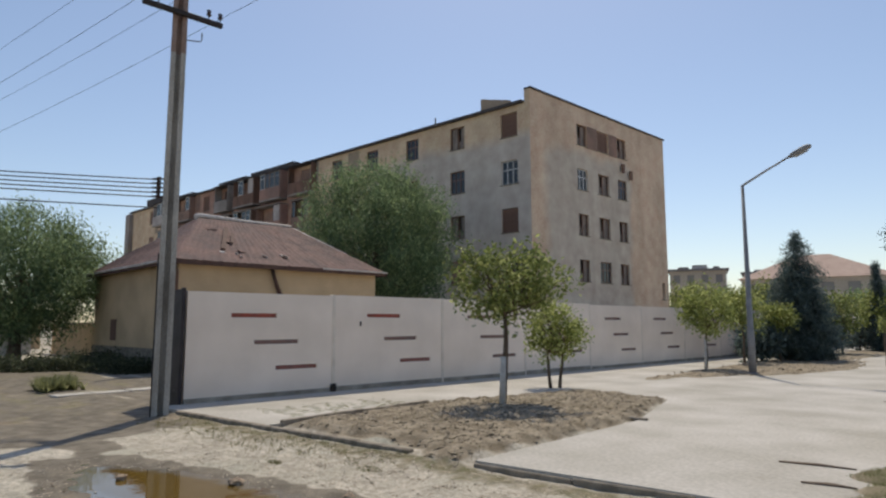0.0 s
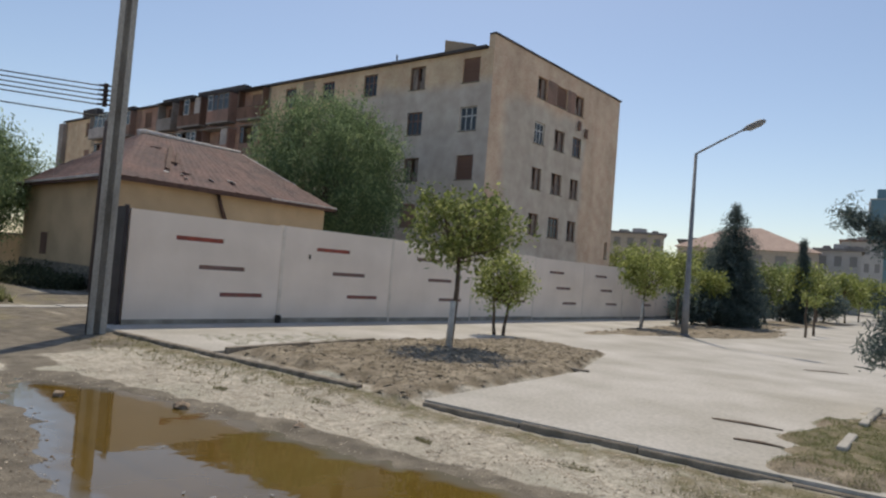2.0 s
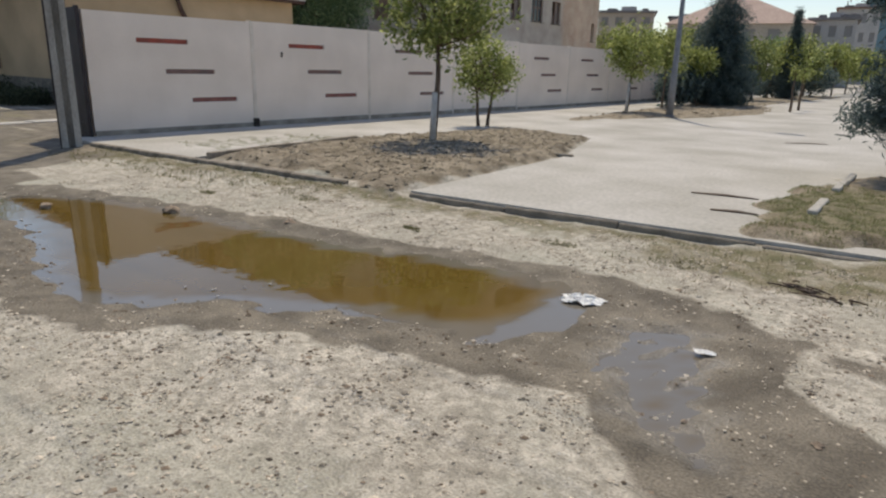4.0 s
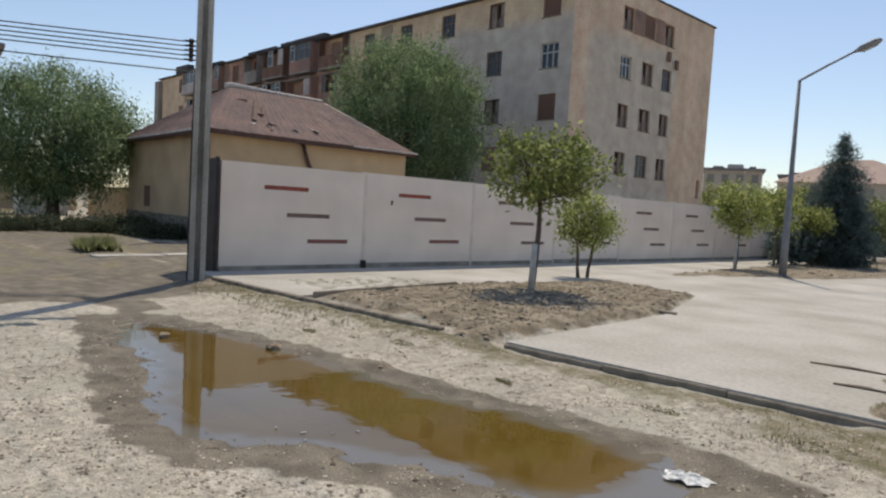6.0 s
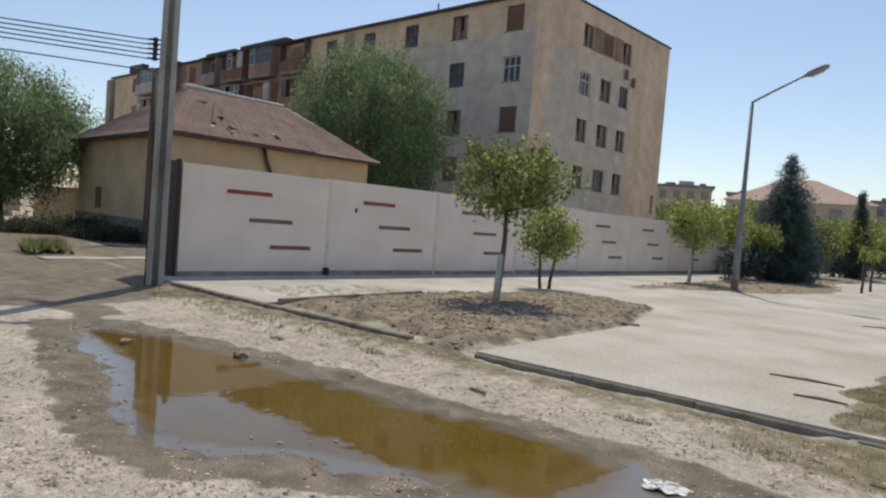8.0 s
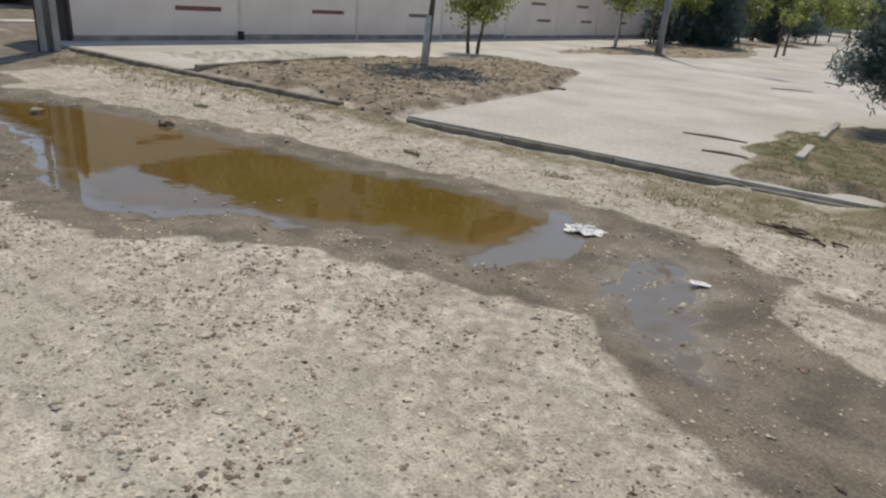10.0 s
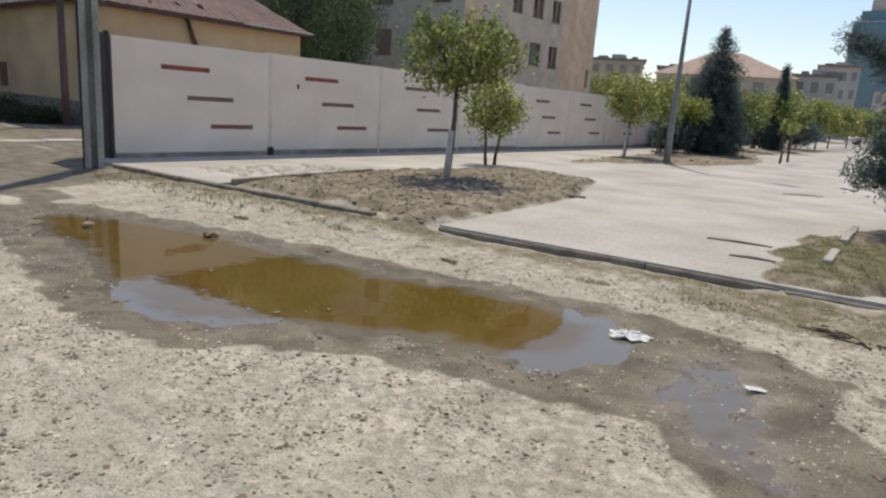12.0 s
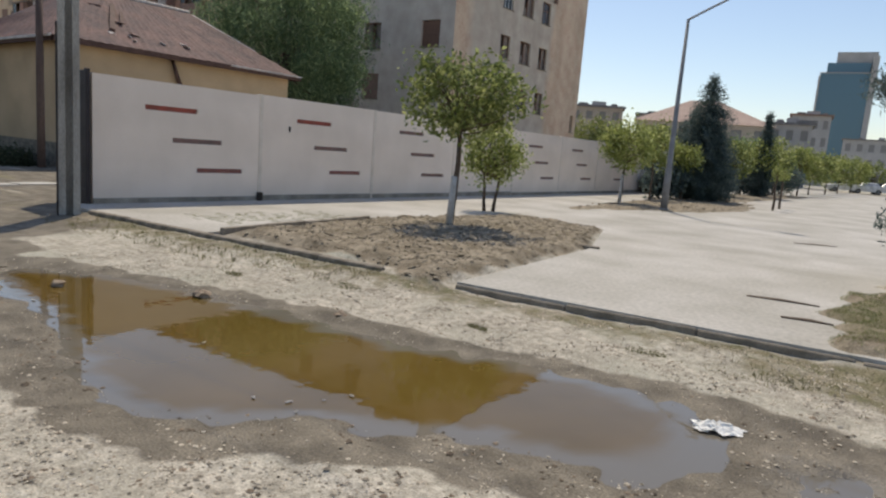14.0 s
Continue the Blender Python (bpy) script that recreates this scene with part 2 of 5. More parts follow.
CREAM = mat("cream_facade", (0.50, 0.44, 0.36), 0.9, (0.42, 0.37, 0.31), 0.3, 8, 0.1)
PALE = mat("pale_grey_facade", (0.48, 0.46, 0.44), 0.9, (0.40, 0.385, 0.37), 0.3, 8, 0.1)
# distant roof edges paled to grey, haze put into the colour
HAZED_EDGE = mat("hazed_roof_edge", (0.25, 0.235, 0.23), 0.9, (0.18, 0.17, 0.165), 0.5, 8, 0.1)
RED_RENDER = mat("red_brown_render", (0.37, 0.22, 0.175), 0.92, (0.25, 0.165, 0.14), 0.45, 6, 0.3, amount=0.5)
GREY_RENDER = mat("grey_cement_render", (0.34, 0.30, 0.275), 0.92, (0.24, 0.21, 0.19), 0.6, 8, 0.3, amount=0.5)
PALE_SHEET = mat("pale_balcony_sheet", (0.50, 0.45, 0.42), 0.8, (0.38, 0.33, 0.31), 1.0, 12, 0.2)
CURTAIN = mat("dusty_curtain", (0.36, 0.30, 0.26), 0.9, (0.17, 0.14, 0.125), 1.4, 12, 0.2, stretch=(3, 3, 0.6))
MAST = mat("brown_mast_wood", (0.17, 0.12, 0.10), 0.9, (0.10, 0.07, 0.06), 3, 40, 0.4, stretch=(1, 1, 0.2))
# tile orange paled to include the haze of distance
TILE_ROOF = mat("orange_tile_roof", (0.48, 0.36, 0.30), 0.85, (0.41, 0.30, 0.25), 0.6, 9, 0.2)


def glass(name, color, rough=0.05):
    m = bpy.data.materials.new(name)
    m.use_nodes = True
    b = m.node_tree.nodes["Principled BSDF"]
    b.inputs["Base Color"].default_value = (*color, 1)
    b.inputs["Roughness"].default_value = rough
    b.inputs["IOR"].default_value = 1.5
    return m


GLASS = glass("window_glass", (0.03, 0.035, 0.04))
# distant window glass lightened toward wall tone to imitate haze
HAZED_GLASS = glass("hazed_far_glass", (0.25, 0.24, 0.23), 0.5)
BLUE_GLASS = glass("blue_curtain_glass", (0.10, 0.19, 0.25), 0.12)


def water_mat():
    """Muddy water: brown where deep, bed-mud grey where shallow, lightened to mimic sky sheen."""
    m = bpy.data.materials.new("muddy_water")
    m.use_nodes = True
    n, l = m.node_tree.nodes, m.node_tree.links
    b = n["Principled BSDF"]
    tc, t, r = n.new("ShaderNodeTexCoord"), n.new("ShaderNodeTexNoise"), n.new("ShaderNodeValToRGB")
    t.inputs["Scale"].default_value, t.inputs["Detail"].default_value = 0.9, 4.0
    r.color_ramp.elements[0].position, r.color_ramp.elements[1].position = 0.35, 0.65
    r.color_ramp.elements[0].color, r.color_ramp.elements[1].color = (0.118, 0.074, 0.014, 1), (0.148, 0.095, 0.026, 1)
    l.new(tc.outputs["Object"], t.inputs["Vector"])
    l.new(t.outputs["Fac"], r.inputs["Fac"])
    deep, mix = n.new("ShaderNodeAttribute"), n.new("ShaderNodeMix")
    deep.attribute_name = "deep"
    mix.data_type = "RGBA"
    # grey of the bed, raised to carry the sheen on the thin film
    mix.inputs["A"].default_value = (0.165, 0.145, 0.115, 1)
    l.new(deep.outputs["Fac"], mix.inputs["Factor"])
    l.new(r.outputs["Color"], mix.inputs["B"])
    l.new(mix.outputs["Result"], b.inputs["Base Color"])
    b.inputs["Roughness"].default_value = 0.035
    b.inputs["IOR"].default_value = 1.5
    w, bp = n.new("ShaderNodeTexNoise"), n.new("ShaderNodeBump")
    w.inputs["Scale"].default_value, w.inputs["Detail"].default_value = 4.0, 2.0
    l.new(tc.outputs["Object"], w.inputs["Vector"])
    bp.inputs["Strength"].default_value, bp.inputs["Distance"].default_value = 0.13, 0.01
    l.new(w.outputs["Fac"], bp.inputs["Height"])
    l.new(bp.outputs["Normal"], b.inputs["Normal"])
    return m


WATER = water_mat()

# ---- building blocks ----


def mesh_of(name, bm, material):
    me = bpy.data.meshes.new(name)
    bm.normal_update()
    bm.to_mesh(me)
    bm.free()
    me.materials.append(material)
    return me


def part(name, bm, material, parent=None, label="", m=None):
    """One mesh object from a bmesh (or a mesh), under a thing or part."""
    ob = new(name, bm if isinstance(bm, bpy.types.Mesh) else mesh_of(name, bm, material))
    if parent is not None:
        ob.parent = parent
    if m is not None:
        ob.matrix_basis = m
    return tagged(ob, label)


def thing(name, label, category, m=None, group="", kind=""):
    ob = new(name)
    if m is not None:
        ob.matrix_basis = m
    return tagged(ob, label, category, group, kind)


def box(bm, x0, x1, y0, y1, z0, z1, bevel=0.0):
    r = bmesh.ops.create_cube(bm, size=1.0)
    vs = r["verts"]
    bmesh.ops.scale(bm, vec=(x1 - x0, y1 - y0, z1 - z0), verts=vs)
    bmesh.ops.translate(bm, vec=((x0 + x1) / 2, (y0 + y1) / 2, (z0 + z1) / 2), verts=vs)
    if bevel:
        es = list({e for v in vs for e in v.link_edges})
        bmesh.ops.bevel(bm, geom=es, offset=bevel, segments=1, affect="EDGES")
    return bm


def boxes(*rows, bevel=0.0):
    bm = bmesh.new()
    for row in rows:
        box(bm, *row, bevel=bevel)
    return bm


def tube(bm, pts, radii, sides=8, cap=True):
    """A tapered tube through the points."""
    rings = []
    for i, p in enumerate(pts):
        p = Vector(p)
        d = (Vector(pts[min(i + 1, len(pts) - 1)]) - Vector(pts[max(i - 1, 0)])).normalized()
        a = d.orthogonal().normalized() if abs(d.z) < 0.95 else (Vector((1, 0, 0)) - d * d.x).normalized()
        b = d.cross(a)
        rings.append([bm.verts.new(p + radii[i] * (a * math.cos(2 * math.pi * k / sides) + b * math.sin(2 * math.pi * k / sides))) for k in range(sides)])
    for r, s in zip(rings, rings[1:]):
        for k in range(sides):
            f = bm.faces.new((r[k], r[(k + 1) % sides], s[(k + 1) % sides], s[k]))
            f.smooth = True
    if cap:
        bm.faces.new(list(reversed(rings[0])))
        bm.faces.new(rings[-1])
    return bm


def wall_mesh(width, z0, z1, thick, holes):
    """A wall in the plane y = 0 facing -y, from x = 0 to width, with holes (x0, x1, z0, z1) cut right through."""
    bm = bmesh.new()
    xs = sorted({0.0, width, *[h[0] for h in holes], *[h[1] for h in holes]})
    zs = sorted({z0, z1, *[h[2] for h in holes], *[h[3] for h in holes]})
    cache = {}

    def v(x, y, z):
        k = (round(x, 4), round(y, 4), round(z, 4))
        if k not in cache:
            cache[k] = bm.verts.new(k)
        return cache[k]

    def inside(i, j):
        if not (0 <= i < len(xs) - 1 and 0 <= j < len(zs) - 1):
            return True
        cx, cz = (xs[i] + xs[i + 1]) / 2, (zs[j] + zs[j + 1]) / 2
        return any(h[0] < cx < h[1] and h[2] < cz < h[3] for h in holes)

    for i in range(len(xs) - 1):
        for j in range(len(zs) - 1):
            if inside(i, j):
                continue
            a, b, c, d = xs[i], xs[i + 1], zs[j], zs[j + 1]
            bm.faces.new((v(a, 0, c), v(b, 0, c), v(b, 0, d), v(a, 0, d)))
            bm.faces.new((v(a, thick, d), v(b, thick, d), v(b, thick, c), v(a, thick, c)))
            if inside(i - 1, j):
                bm.faces.new((v(a, 0, c), v(a, 0, d), v(a, thick, d), v(a, thick, c)))
            if inside(i + 1, j):
                bm.faces.new((v(b, 0, d), v(b, 0, c), v(b, thick, c), v(b, thick, d)))
            if inside(i, j - 1):
                bm.faces.new((v(a, 0, c), v(a, thick, c), v(b, thick, c), v(b, 0, c)))
            if inside(i, j + 1):
                bm.faces.new((v(a, 0, d), v(b, 0, d), v(b, thick, d), v(a, thick, d)))
    return bm


def raw(name, verts, faces, material, parent=None, smooth=False, label="", m=None):
    me = bpy.data.meshes.new(name)
    me.from_pydata([tuple(p) for p in verts], [], faces)
    me.materials.append(material)
    if smooth:
        me.polygons.foreach_set("use_smooth", [True] * len(me.polygons))
    me.update()
    return part(name, me, material, parent, label, m)


def leaf_cloud(rng, centres, per, spread, size, slender=0.5, droop=0.0):
    """Folded leaves scattered about clump centres: vertices and faces."""
    c = np.repeat(np.asarray(centres, float), per, axis=0)
    n = len(c)
    p = c + rng.normal(size=(n, 3)) * spread
    d = rng.normal(size=(n, 3))
    d[:, 2] -= droop
    d /= np.linalg.norm(d, axis=1, keepdims=True)
    s = np.cross(d, rng.normal(size=(n, 3)))
    s /= np.linalg.norm(s, axis=1, keepdims=True)
    k = size * rng.uniform(0.6, 1.35, size=(n, 1))
    up = np.cross(s, d)
    v = np.empty((n, 4, 3))
    v[:, 0], v[:, 2] = p - d * k / 2, p + d * k / 2
    v[:, 1] = p + s * k * slender / 2 + up * k * 0.12
    v[:, 3] = p - s * k * slender / 2 + up * k * 0.12
    i = np.arange(n) * 4
    f = np.concatenate([np.stack([i, i + 1, i + 2], 1), np.stack([i, i + 2, i + 3], 1)])
    return v.reshape(-1, 3), f.tolist()


def pip(px, py, poly):
    """Signed distance to a polygon, negative inside."""
    px, py = np.asarray(px, float), np.asarray(py, float)
    best, inside = np.full(px.shape, 1e9), np.zeros(px.shape, bool)
    for (ax, ay), (bx, by) in zip(poly, poly[1:] + poly[:1]):
        dx, dy = bx - ax, by - ay
        t = np.clip(((px - ax) * dx + (py - ay) * dy) / (dx * dx + dy * dy), 0, 1)
        best = np.minimum(best, np.hypot(px - ax - t * dx, py - ay - t * dy))
        cross = (ay > py) != (by > py)
        inside ^= cross & (px < (bx - ax) * (py - ay) / (by - ay + 1e-12) + ax)
    return np.where(inside, -best, best)


def smooth(a, b, v):
    t = np.clip((v - a) / (b - a), 0, 1)
    return t * t * (3 - 2 * t)


def wobble(x, y, scale, seed=0.0):
    """Soft uneven noise from summed waves, about -1 to 1."""
    r = np.random.default_rng(int(seed * 10) + 7)
    out = np.zeros_like(x, float)
    for k in range(9):
        a, ph, f = r.uniform(0, 6.28), r.uniform(0, 6.28), r.uniform(0.6, 2.2) / scale
        out += np.sin(f * (x * math.cos(a) + y * math.sin(a)) * 6.28 + ph)
    return out / 4.5


# ---- ground ----
PUDDLE = [(-9.2, 2.75), (-8.7, 3.15), (-8.1, 3.5), (-7.1, 3.8), (-5.9, 3.92), (-5.1, 4.05), (-4.5, 4.1), (-3.9, 4.35), (-3.4, 4.5), (-2.9, 4.55), (-2.3, 4.6), (-1.95, 4.2), (-1.9, 3.75),
          (-2.1, 3.25), (-2.5, 3.15), (-3.0, 3.1), (-3.35, 2.88), (-3.7, 2.65), (-4.05, 2.5), (-4.25, 2.2), (-4.5, 1.95), (-4.9, 1.83), (-5.5, 1.88), (-6.3, 2.13), (-7.3, 2.38), (-8.0, 2.3)]
FILM = [(-1.6, 4.1), (-1.25, 4.33), (-1.0, 3.84), (-0.62, 2.75), (-1.1, 2.95), (-1.55, 3.45)]
WET = [(-10, 2.3), (-9.5, 3.3), (-8, 3.8), (-6.7, 4.15), (-5.5, 4.4), (-4.4, 4.5), (-3.5, 4.75), (-2.5, 4.92), (-1.5, 4.97), (-1.0, 4.65), (-0.6, 4.54), (-0.66, 4.1), (-0.45, 3.75), (0.2, 3.3),
       (1.2, 2.6), (1.2, 1.4), (0.2, 1.9), (-0.3, 2.2), (-0.75, 2.36), (-1.27, 2.8), (-1.35, 3.0), (-1.6, 2.9), (-2.4, 2.74), (-3.0, 2.5), (-3.85, 1.95), (-4.3, 1.55), (-4.8, 1.45), (-5.5, 1.45), (-6.5, 1.68), (-8, 1.9)]
BED_NEAR = [(-9.9, 6.0), (-6.65, 6.25), (-6.3, 5.9), (-5.6, 6.0), (-5.75, 8.5), (-5.85, 10.75), (-7.0, 14.1), (-9.6, 14.4), (-10.3, 9.8)]
BED_LAMP = [(-10.2, 17.6), (-8.4, 21.5), (-7.0, 25.0), (-6.6, 30.0), (-8.5, 36.0), (-8.0, 60.0), (-11.3, 60.0), (-11.4, 30.0)]
BED_RIGHT = [(-1.72, 6.62), (-2.1, 8.6), (-1.9, 10.2), (-1.45, 12.2), (0.8, 13.6), (4.0, 13.0), (9.0, 12.0), (9.0, 8.05), (0.0, 6.84)]
FRONT = [(-13.5, 5.15), (-12.7, 5.35), (-6.6, 6.12), (-5.45, 6.2), (-1.5, 6.77), (14.0, 8.9)]
LOW = -0.09
WATER_Z = -0.112


def front_y(x):
    return np.interp(x, [p[0] for p in FRONT], [p[1] for p in FRONT])


def ground_height(x, y):
    sd, film = pip(x, y, PUDDLE) + 0.09 * wobble(x, y, 0.55, 1), pip(x, y, FILM) + 0.06 * wobble(x, y, 0.4, 2)
    z = np.where(y < front_y(x) + 0.3, LOW, -0.07) + 0.0
    z = z + 0.04 * smooth(-5.2, -6.2, x) * smooth(-0.9, -0.05, y - front_y(x)) * (y < front_y(x) + 0.3)
    near = np.exp(-((x + 4) ** 2 + (y - 3) ** 2) / 160)
    z = z + near * (0.022 * wobble(x, y, 1.7, 3) + 0.008 * wobble(x, y, 0.35, 4))
    lip = smooth(0.0, 0.35, sd)
    z = np.where(sd < 0.35, WATER_Z - 0.13 * smooth(0, 0.7, -sd) * (0.12 + 0.88 * smooth(-2.1, -3.3, x)) * (0.65 + 0.35 * smooth(1.5, 2.2, y + 0.12 * (x + 4.4))) + (z - WATER_Z) * lip, z)
    z = np.where(sd >= 0.35, np.maximum(z, WATER_Z + 0.006), z)
    z = np.where(film < 0.1, z + (WATER_Z - 0.004 + 0.012 * wobble(x, y, 0.3, 12) - z) * smooth(0.1, -0.1, film), z)
    for poly, high, rag in ((BED_NEAR, 0.085, 0.16), (BED_LAMP, 0.06, 0.3), (BED_RIGHT, 0.08, 0.25)):
        b = pip(x, y, poly) + rag * wobble(x, y, 1.1, 5)
        k = smooth(0.12, -0.45, b)
        z = np.where(k > 0, np.maximum(z, -0.08 + (0.08 + high + 0.024 * wobble(x, y, 0.7, 6) + 0.011 * wobble(x, y, 0.25, 8)) * k), z)
    return z


def spread_axis(lo, fine_lo, fine_hi, hi, step, grow=1.16):
    mid = list(np.arange(fine_lo, fine_hi, step))
    left, right, s = [], [], step
    p = fine_lo
    while p > lo:
        s *= grow
        p -= s
        left.append(max(p, lo))
    p, s = mid[-1], step
    while p < hi:
        s *= grow
        p += s
        right.append(min(p, hi))
    return np.array(left[::-1] + mid + right)


gx, gy = spread_axis(-2500, -11.0, 2.2, 2500, 0.07), spread_axis(-2500, 0.2, 14.5, 2500, 0.075)
GX, GY = np.meshgrid(gx, gy, indexing="ij")
GZ = ground_height(GX, GY)
nx, ny = GX.shape
idx = np.arange(nx * ny).reshape(nx, ny)
quads = np.stack([idx[:-1, :-1], idx[1:, :-1], idx[1:, 1:], idx[:-1, 1:]], -1).reshape(-1, 4)
ground = raw("ground", np.stack([GX, GY, GZ], -1).reshape(-1, 3), quads.tolist(), EARTH, smooth=True)
tagged(ground, "dry pale trodden earth with wet muddy patches", "ground", kind="structure")


def band(values):
    return np.clip(values, 0, 1).ravel()


fx, fy = GX, GY
soil = np.maximum.reduce([smooth(0.1, -0.3, pip(fx, fy, b)) for b in (BED_NEAR, BED_LAMP, BED_RIGHT)])
soil = np.maximum(soil, 0.9 * smooth(-10.5, -12.5, fx) * smooth(6.5, 4.5, fy) * smooth(-60, -30, fx))
edge = fy - front_y(fx)
weed = 0.62 * smooth(-1.3, -0.1, edge) * smooth(0.1, -0.2, edge) * smooth(-13.5, -11.5, fx)
weed = np.maximum(weed, 0.75 * smooth(0.1, -0.6, pip(fx, fy, [(-1.8, 7.0), (-2.2, 8.6), (-1.6, 11.0), (-0.6, 10.0), (0.4, 8.0), (0.2, 7.3)])))
weed = np.maximum(weed, 0.6 * smooth(0.3, -0.5, pip(fx, fy, [(-2.6, 5.6), (-1.0, 5.3), (0.5, 5.6), (3.0, 6.5), (3.0, 7.6), (-1.5, 6.7), (-2.6, 6.5)])))
weed = np.maximum(weed, (0.36 + 0.34 * wobble(fx, 1.5 * fy, 2.3, 17)) * smooth(0.6, -1.5, pip(fx, fy, [(-40, -6), (-13.4, 0.5), (-13.4, 5.0), (-24, 9.7), (-50, 12)])))
weed = np.maximum(weed, 0.75 * smooth(0, -4, pip(fx, fy, [(-60, 2), (-19, 4), (-19, 6.5), (-24, 7), (-60, 12)])))
wet_a = np.maximum(smooth(0.14, -0.14, pip(fx, fy, WET) + 0.07 * wobble(fx, fy, 0.5, 9)), 0.0)
# first outline darkens a narrow strip right of the puddle; the rest are wet stains
dark_patch = [pip(fx, fy, q) for q in ([(-0.55, 4.5), (0.15, 4.45), (0.9, 4.2), (0.85, 4.0), (-0.45, 4.3)], [(-19.5, 3.0), (-15.5, 2.3), (-14.3, 3.0), (-17.5, 4.3)], [(-13.8, 2.6), (-11.2, 2.4), (-10.6, 3.2), (-13.0, 3.6)], [(-11.0, 2.9), (-9.2, 2.6), (-9.4, 3.3), (-12.0, 4.0)], [(-15.6, 4.6), (-14.0, 4.9), (-15.2, 5.6), (-18.2, 5.4)])]
wet_a = np.maximum(wet_a, 0.75 * smooth(0.2, -0.12, np.minimum.reduce(dark_patch) + np.where(fx > -8, 0.08, 0.3) * wobble(fx, fy, 1.2, 11)))
left = smooth(-10.3, -11.8, fx) * np.where(fx < -14.2, smooth(11.5, 9.5, fy), smooth(7.5, 6.0, fy)) * smooth(-45, -28, fx)
wet_a = np.maximum(wet_a, left * (0.85 + 0.5 * wobble(fx, 2.2 * fy, 3.0, 13) + 0.35 * wobble(fx, 1.6 * fy, 0.9, 14)))
wet_a = np.maximum(wet_a, 0.95 * smooth(0.55, 0.15, np.hypot(fx + 12.85, fy - 4.95) + 0.12 * wobble(fx, fy, 0.5, 19)))
for name, values in (("soil", soil), ("weed", weed), ("wet", wet_a), ("film", smooth(0.12, -0.12, pip(fx, fy, FILM) + 0.12 * wobble(fx, fy, 0.35, 2)))):
    ground.data.attributes.new(name, "FLOAT", "POINT").data.foreach_set("value", band(values))

# water of the puddle
wx, wy = np.meshgrid(np.arange(-10.6, -0.5, 0.09), np.arange(1.2, 5.3, 0.09), indexing="ij")
wi = np.arange(wx.size).reshape(wx.shape)
wq = np.stack([wi[:-1, :-1], wi[1:, :-1], wi[1:, 1:], wi[:-1, 1:]], -1).reshape(-1, 4)
wq = wq[np.minimum(pip(wx, wy, PUDDLE) - 0.3, pip(wx, wy, FILM) - 0.05).ravel()[wq].min(1) < 0]
puddle = raw("puddle_water", np.stack([wx, wy, 0 * wx + WATER_Z], -1).reshape(-1, 3), wq.tolist(), WATER)
puddle.data.attributes.new("deep", "FLOAT", "POINT").data.foreach_set("value", band(smooth(0.003, 0.026, WATER_Z - ground_height(wx, wy))))
tagged(puddle, "shallow brown muddy water standing in a rut", "water", kind="structure")

# concrete slabs: pavement along the fence and the wide platform
SLAB_TOP = 0.0


def slab(name, poly, label):
    bm = bmesh.new()
    top = [bm.verts.new((x, y, SLAB_TOP)) for x, y in poly]
    low = [bm.verts.new((x, y, -0.2)) for x, y in poly]
    bm.faces.new(top)
    for i in range(len(poly)):
        j = (i + 1) % len(poly)
        bm.faces.new((low[i], low[j], top[j], top[i]))
    return tagged(part(name, bm, CONCRETE), label, "pavement", kind="structure")


slab("pavement", [(-13.9, 5.42), (-12.7, 5.42), (-9.95, 5.78), (-10.3, 9.8), (-9.7, 14.4), (-10.1, 17.6), (-10.9, 24.0), (-10.9, 90.0), (-13.9, 90.0)], "pale dusty concrete pavement along the fence")
slab("platform", [(-5.52, 6.22), (-1.5, 6.8), (14.0, 8.95), (14.0, 90.0), (-10.896, 90.0), (-10.896, 24.0), (-10.096, 17.6), (-9.696, 14.4), (-7.0, 14.1), (-5.85, 10.75)], "wide worn pale concrete platform")


def kerb_row(label, a, b, piece, wide=0.12, top=0.045, low=-0.2, n_skip=(), material=KERB):
    """Kerbstones end to end from a to b."""
    a, b = Vector((*a, 0)), Vector((*b, 0))
    length = (b - a).length
    n = max(1, round(length / piece))
    row = thing("kerb", label, "kerb", kind="structure")
    me = mesh_of("kerbstone", box(bmesh.new(), 0.004, length / n - 0.004, -wide, 0, low, top, 0.012), material)
    turn = math.degrees(math.atan2((b - a).y, (b - a).x))
    for i in range(n):
        p = a.lerp(b, i / n)
        part("kerbstone", me, material, row, m=pose(p.x, p.y, (-0.075 if i in n_skip else 0.0) + random.uniform(-0.012, 0.002), random.uniform(-1.0, 1.0), random.uniform(-0.5, 0.5), turn + random.uniform(-0.6, 0.6)))


kerb_row("weathered concrete kerb at the end of the pavement", (-12.75, 5.42), (-6.6, 6.15), 1.0, top=0.02)
kerb_row("low concrete kerb between pavement and planting bed", (-9.95, 6.0), (-10.38, 9.8), 1.0, 0.09, 0.07)
# dark kerb colour here paints the shade on the slab's front face
kerb_row("thin dark kerb standing for the platform edge's shaded face", (-5.52, 6.216), (-1.5, 6.796), 1.35, 0.05, -0.012)
kerb_row("half buried concrete kerb beside the weeds", (-1.45, 6.8), (8.0, 8.09), 1.0, 0.07, -0.025)
kerb_row("short broken kerb at the planting bed", (-6.45, 10.76), (-5.72, 10.9), 0.75, 0.1, 0.05)
kerb_row("pale broken kerb sunk between weeds and soil", (-1.31, 7.2), (-1.46, 11.8), 0.92, 0.1, 0.125, n_skip=(0, 2), material=CONCRETE)

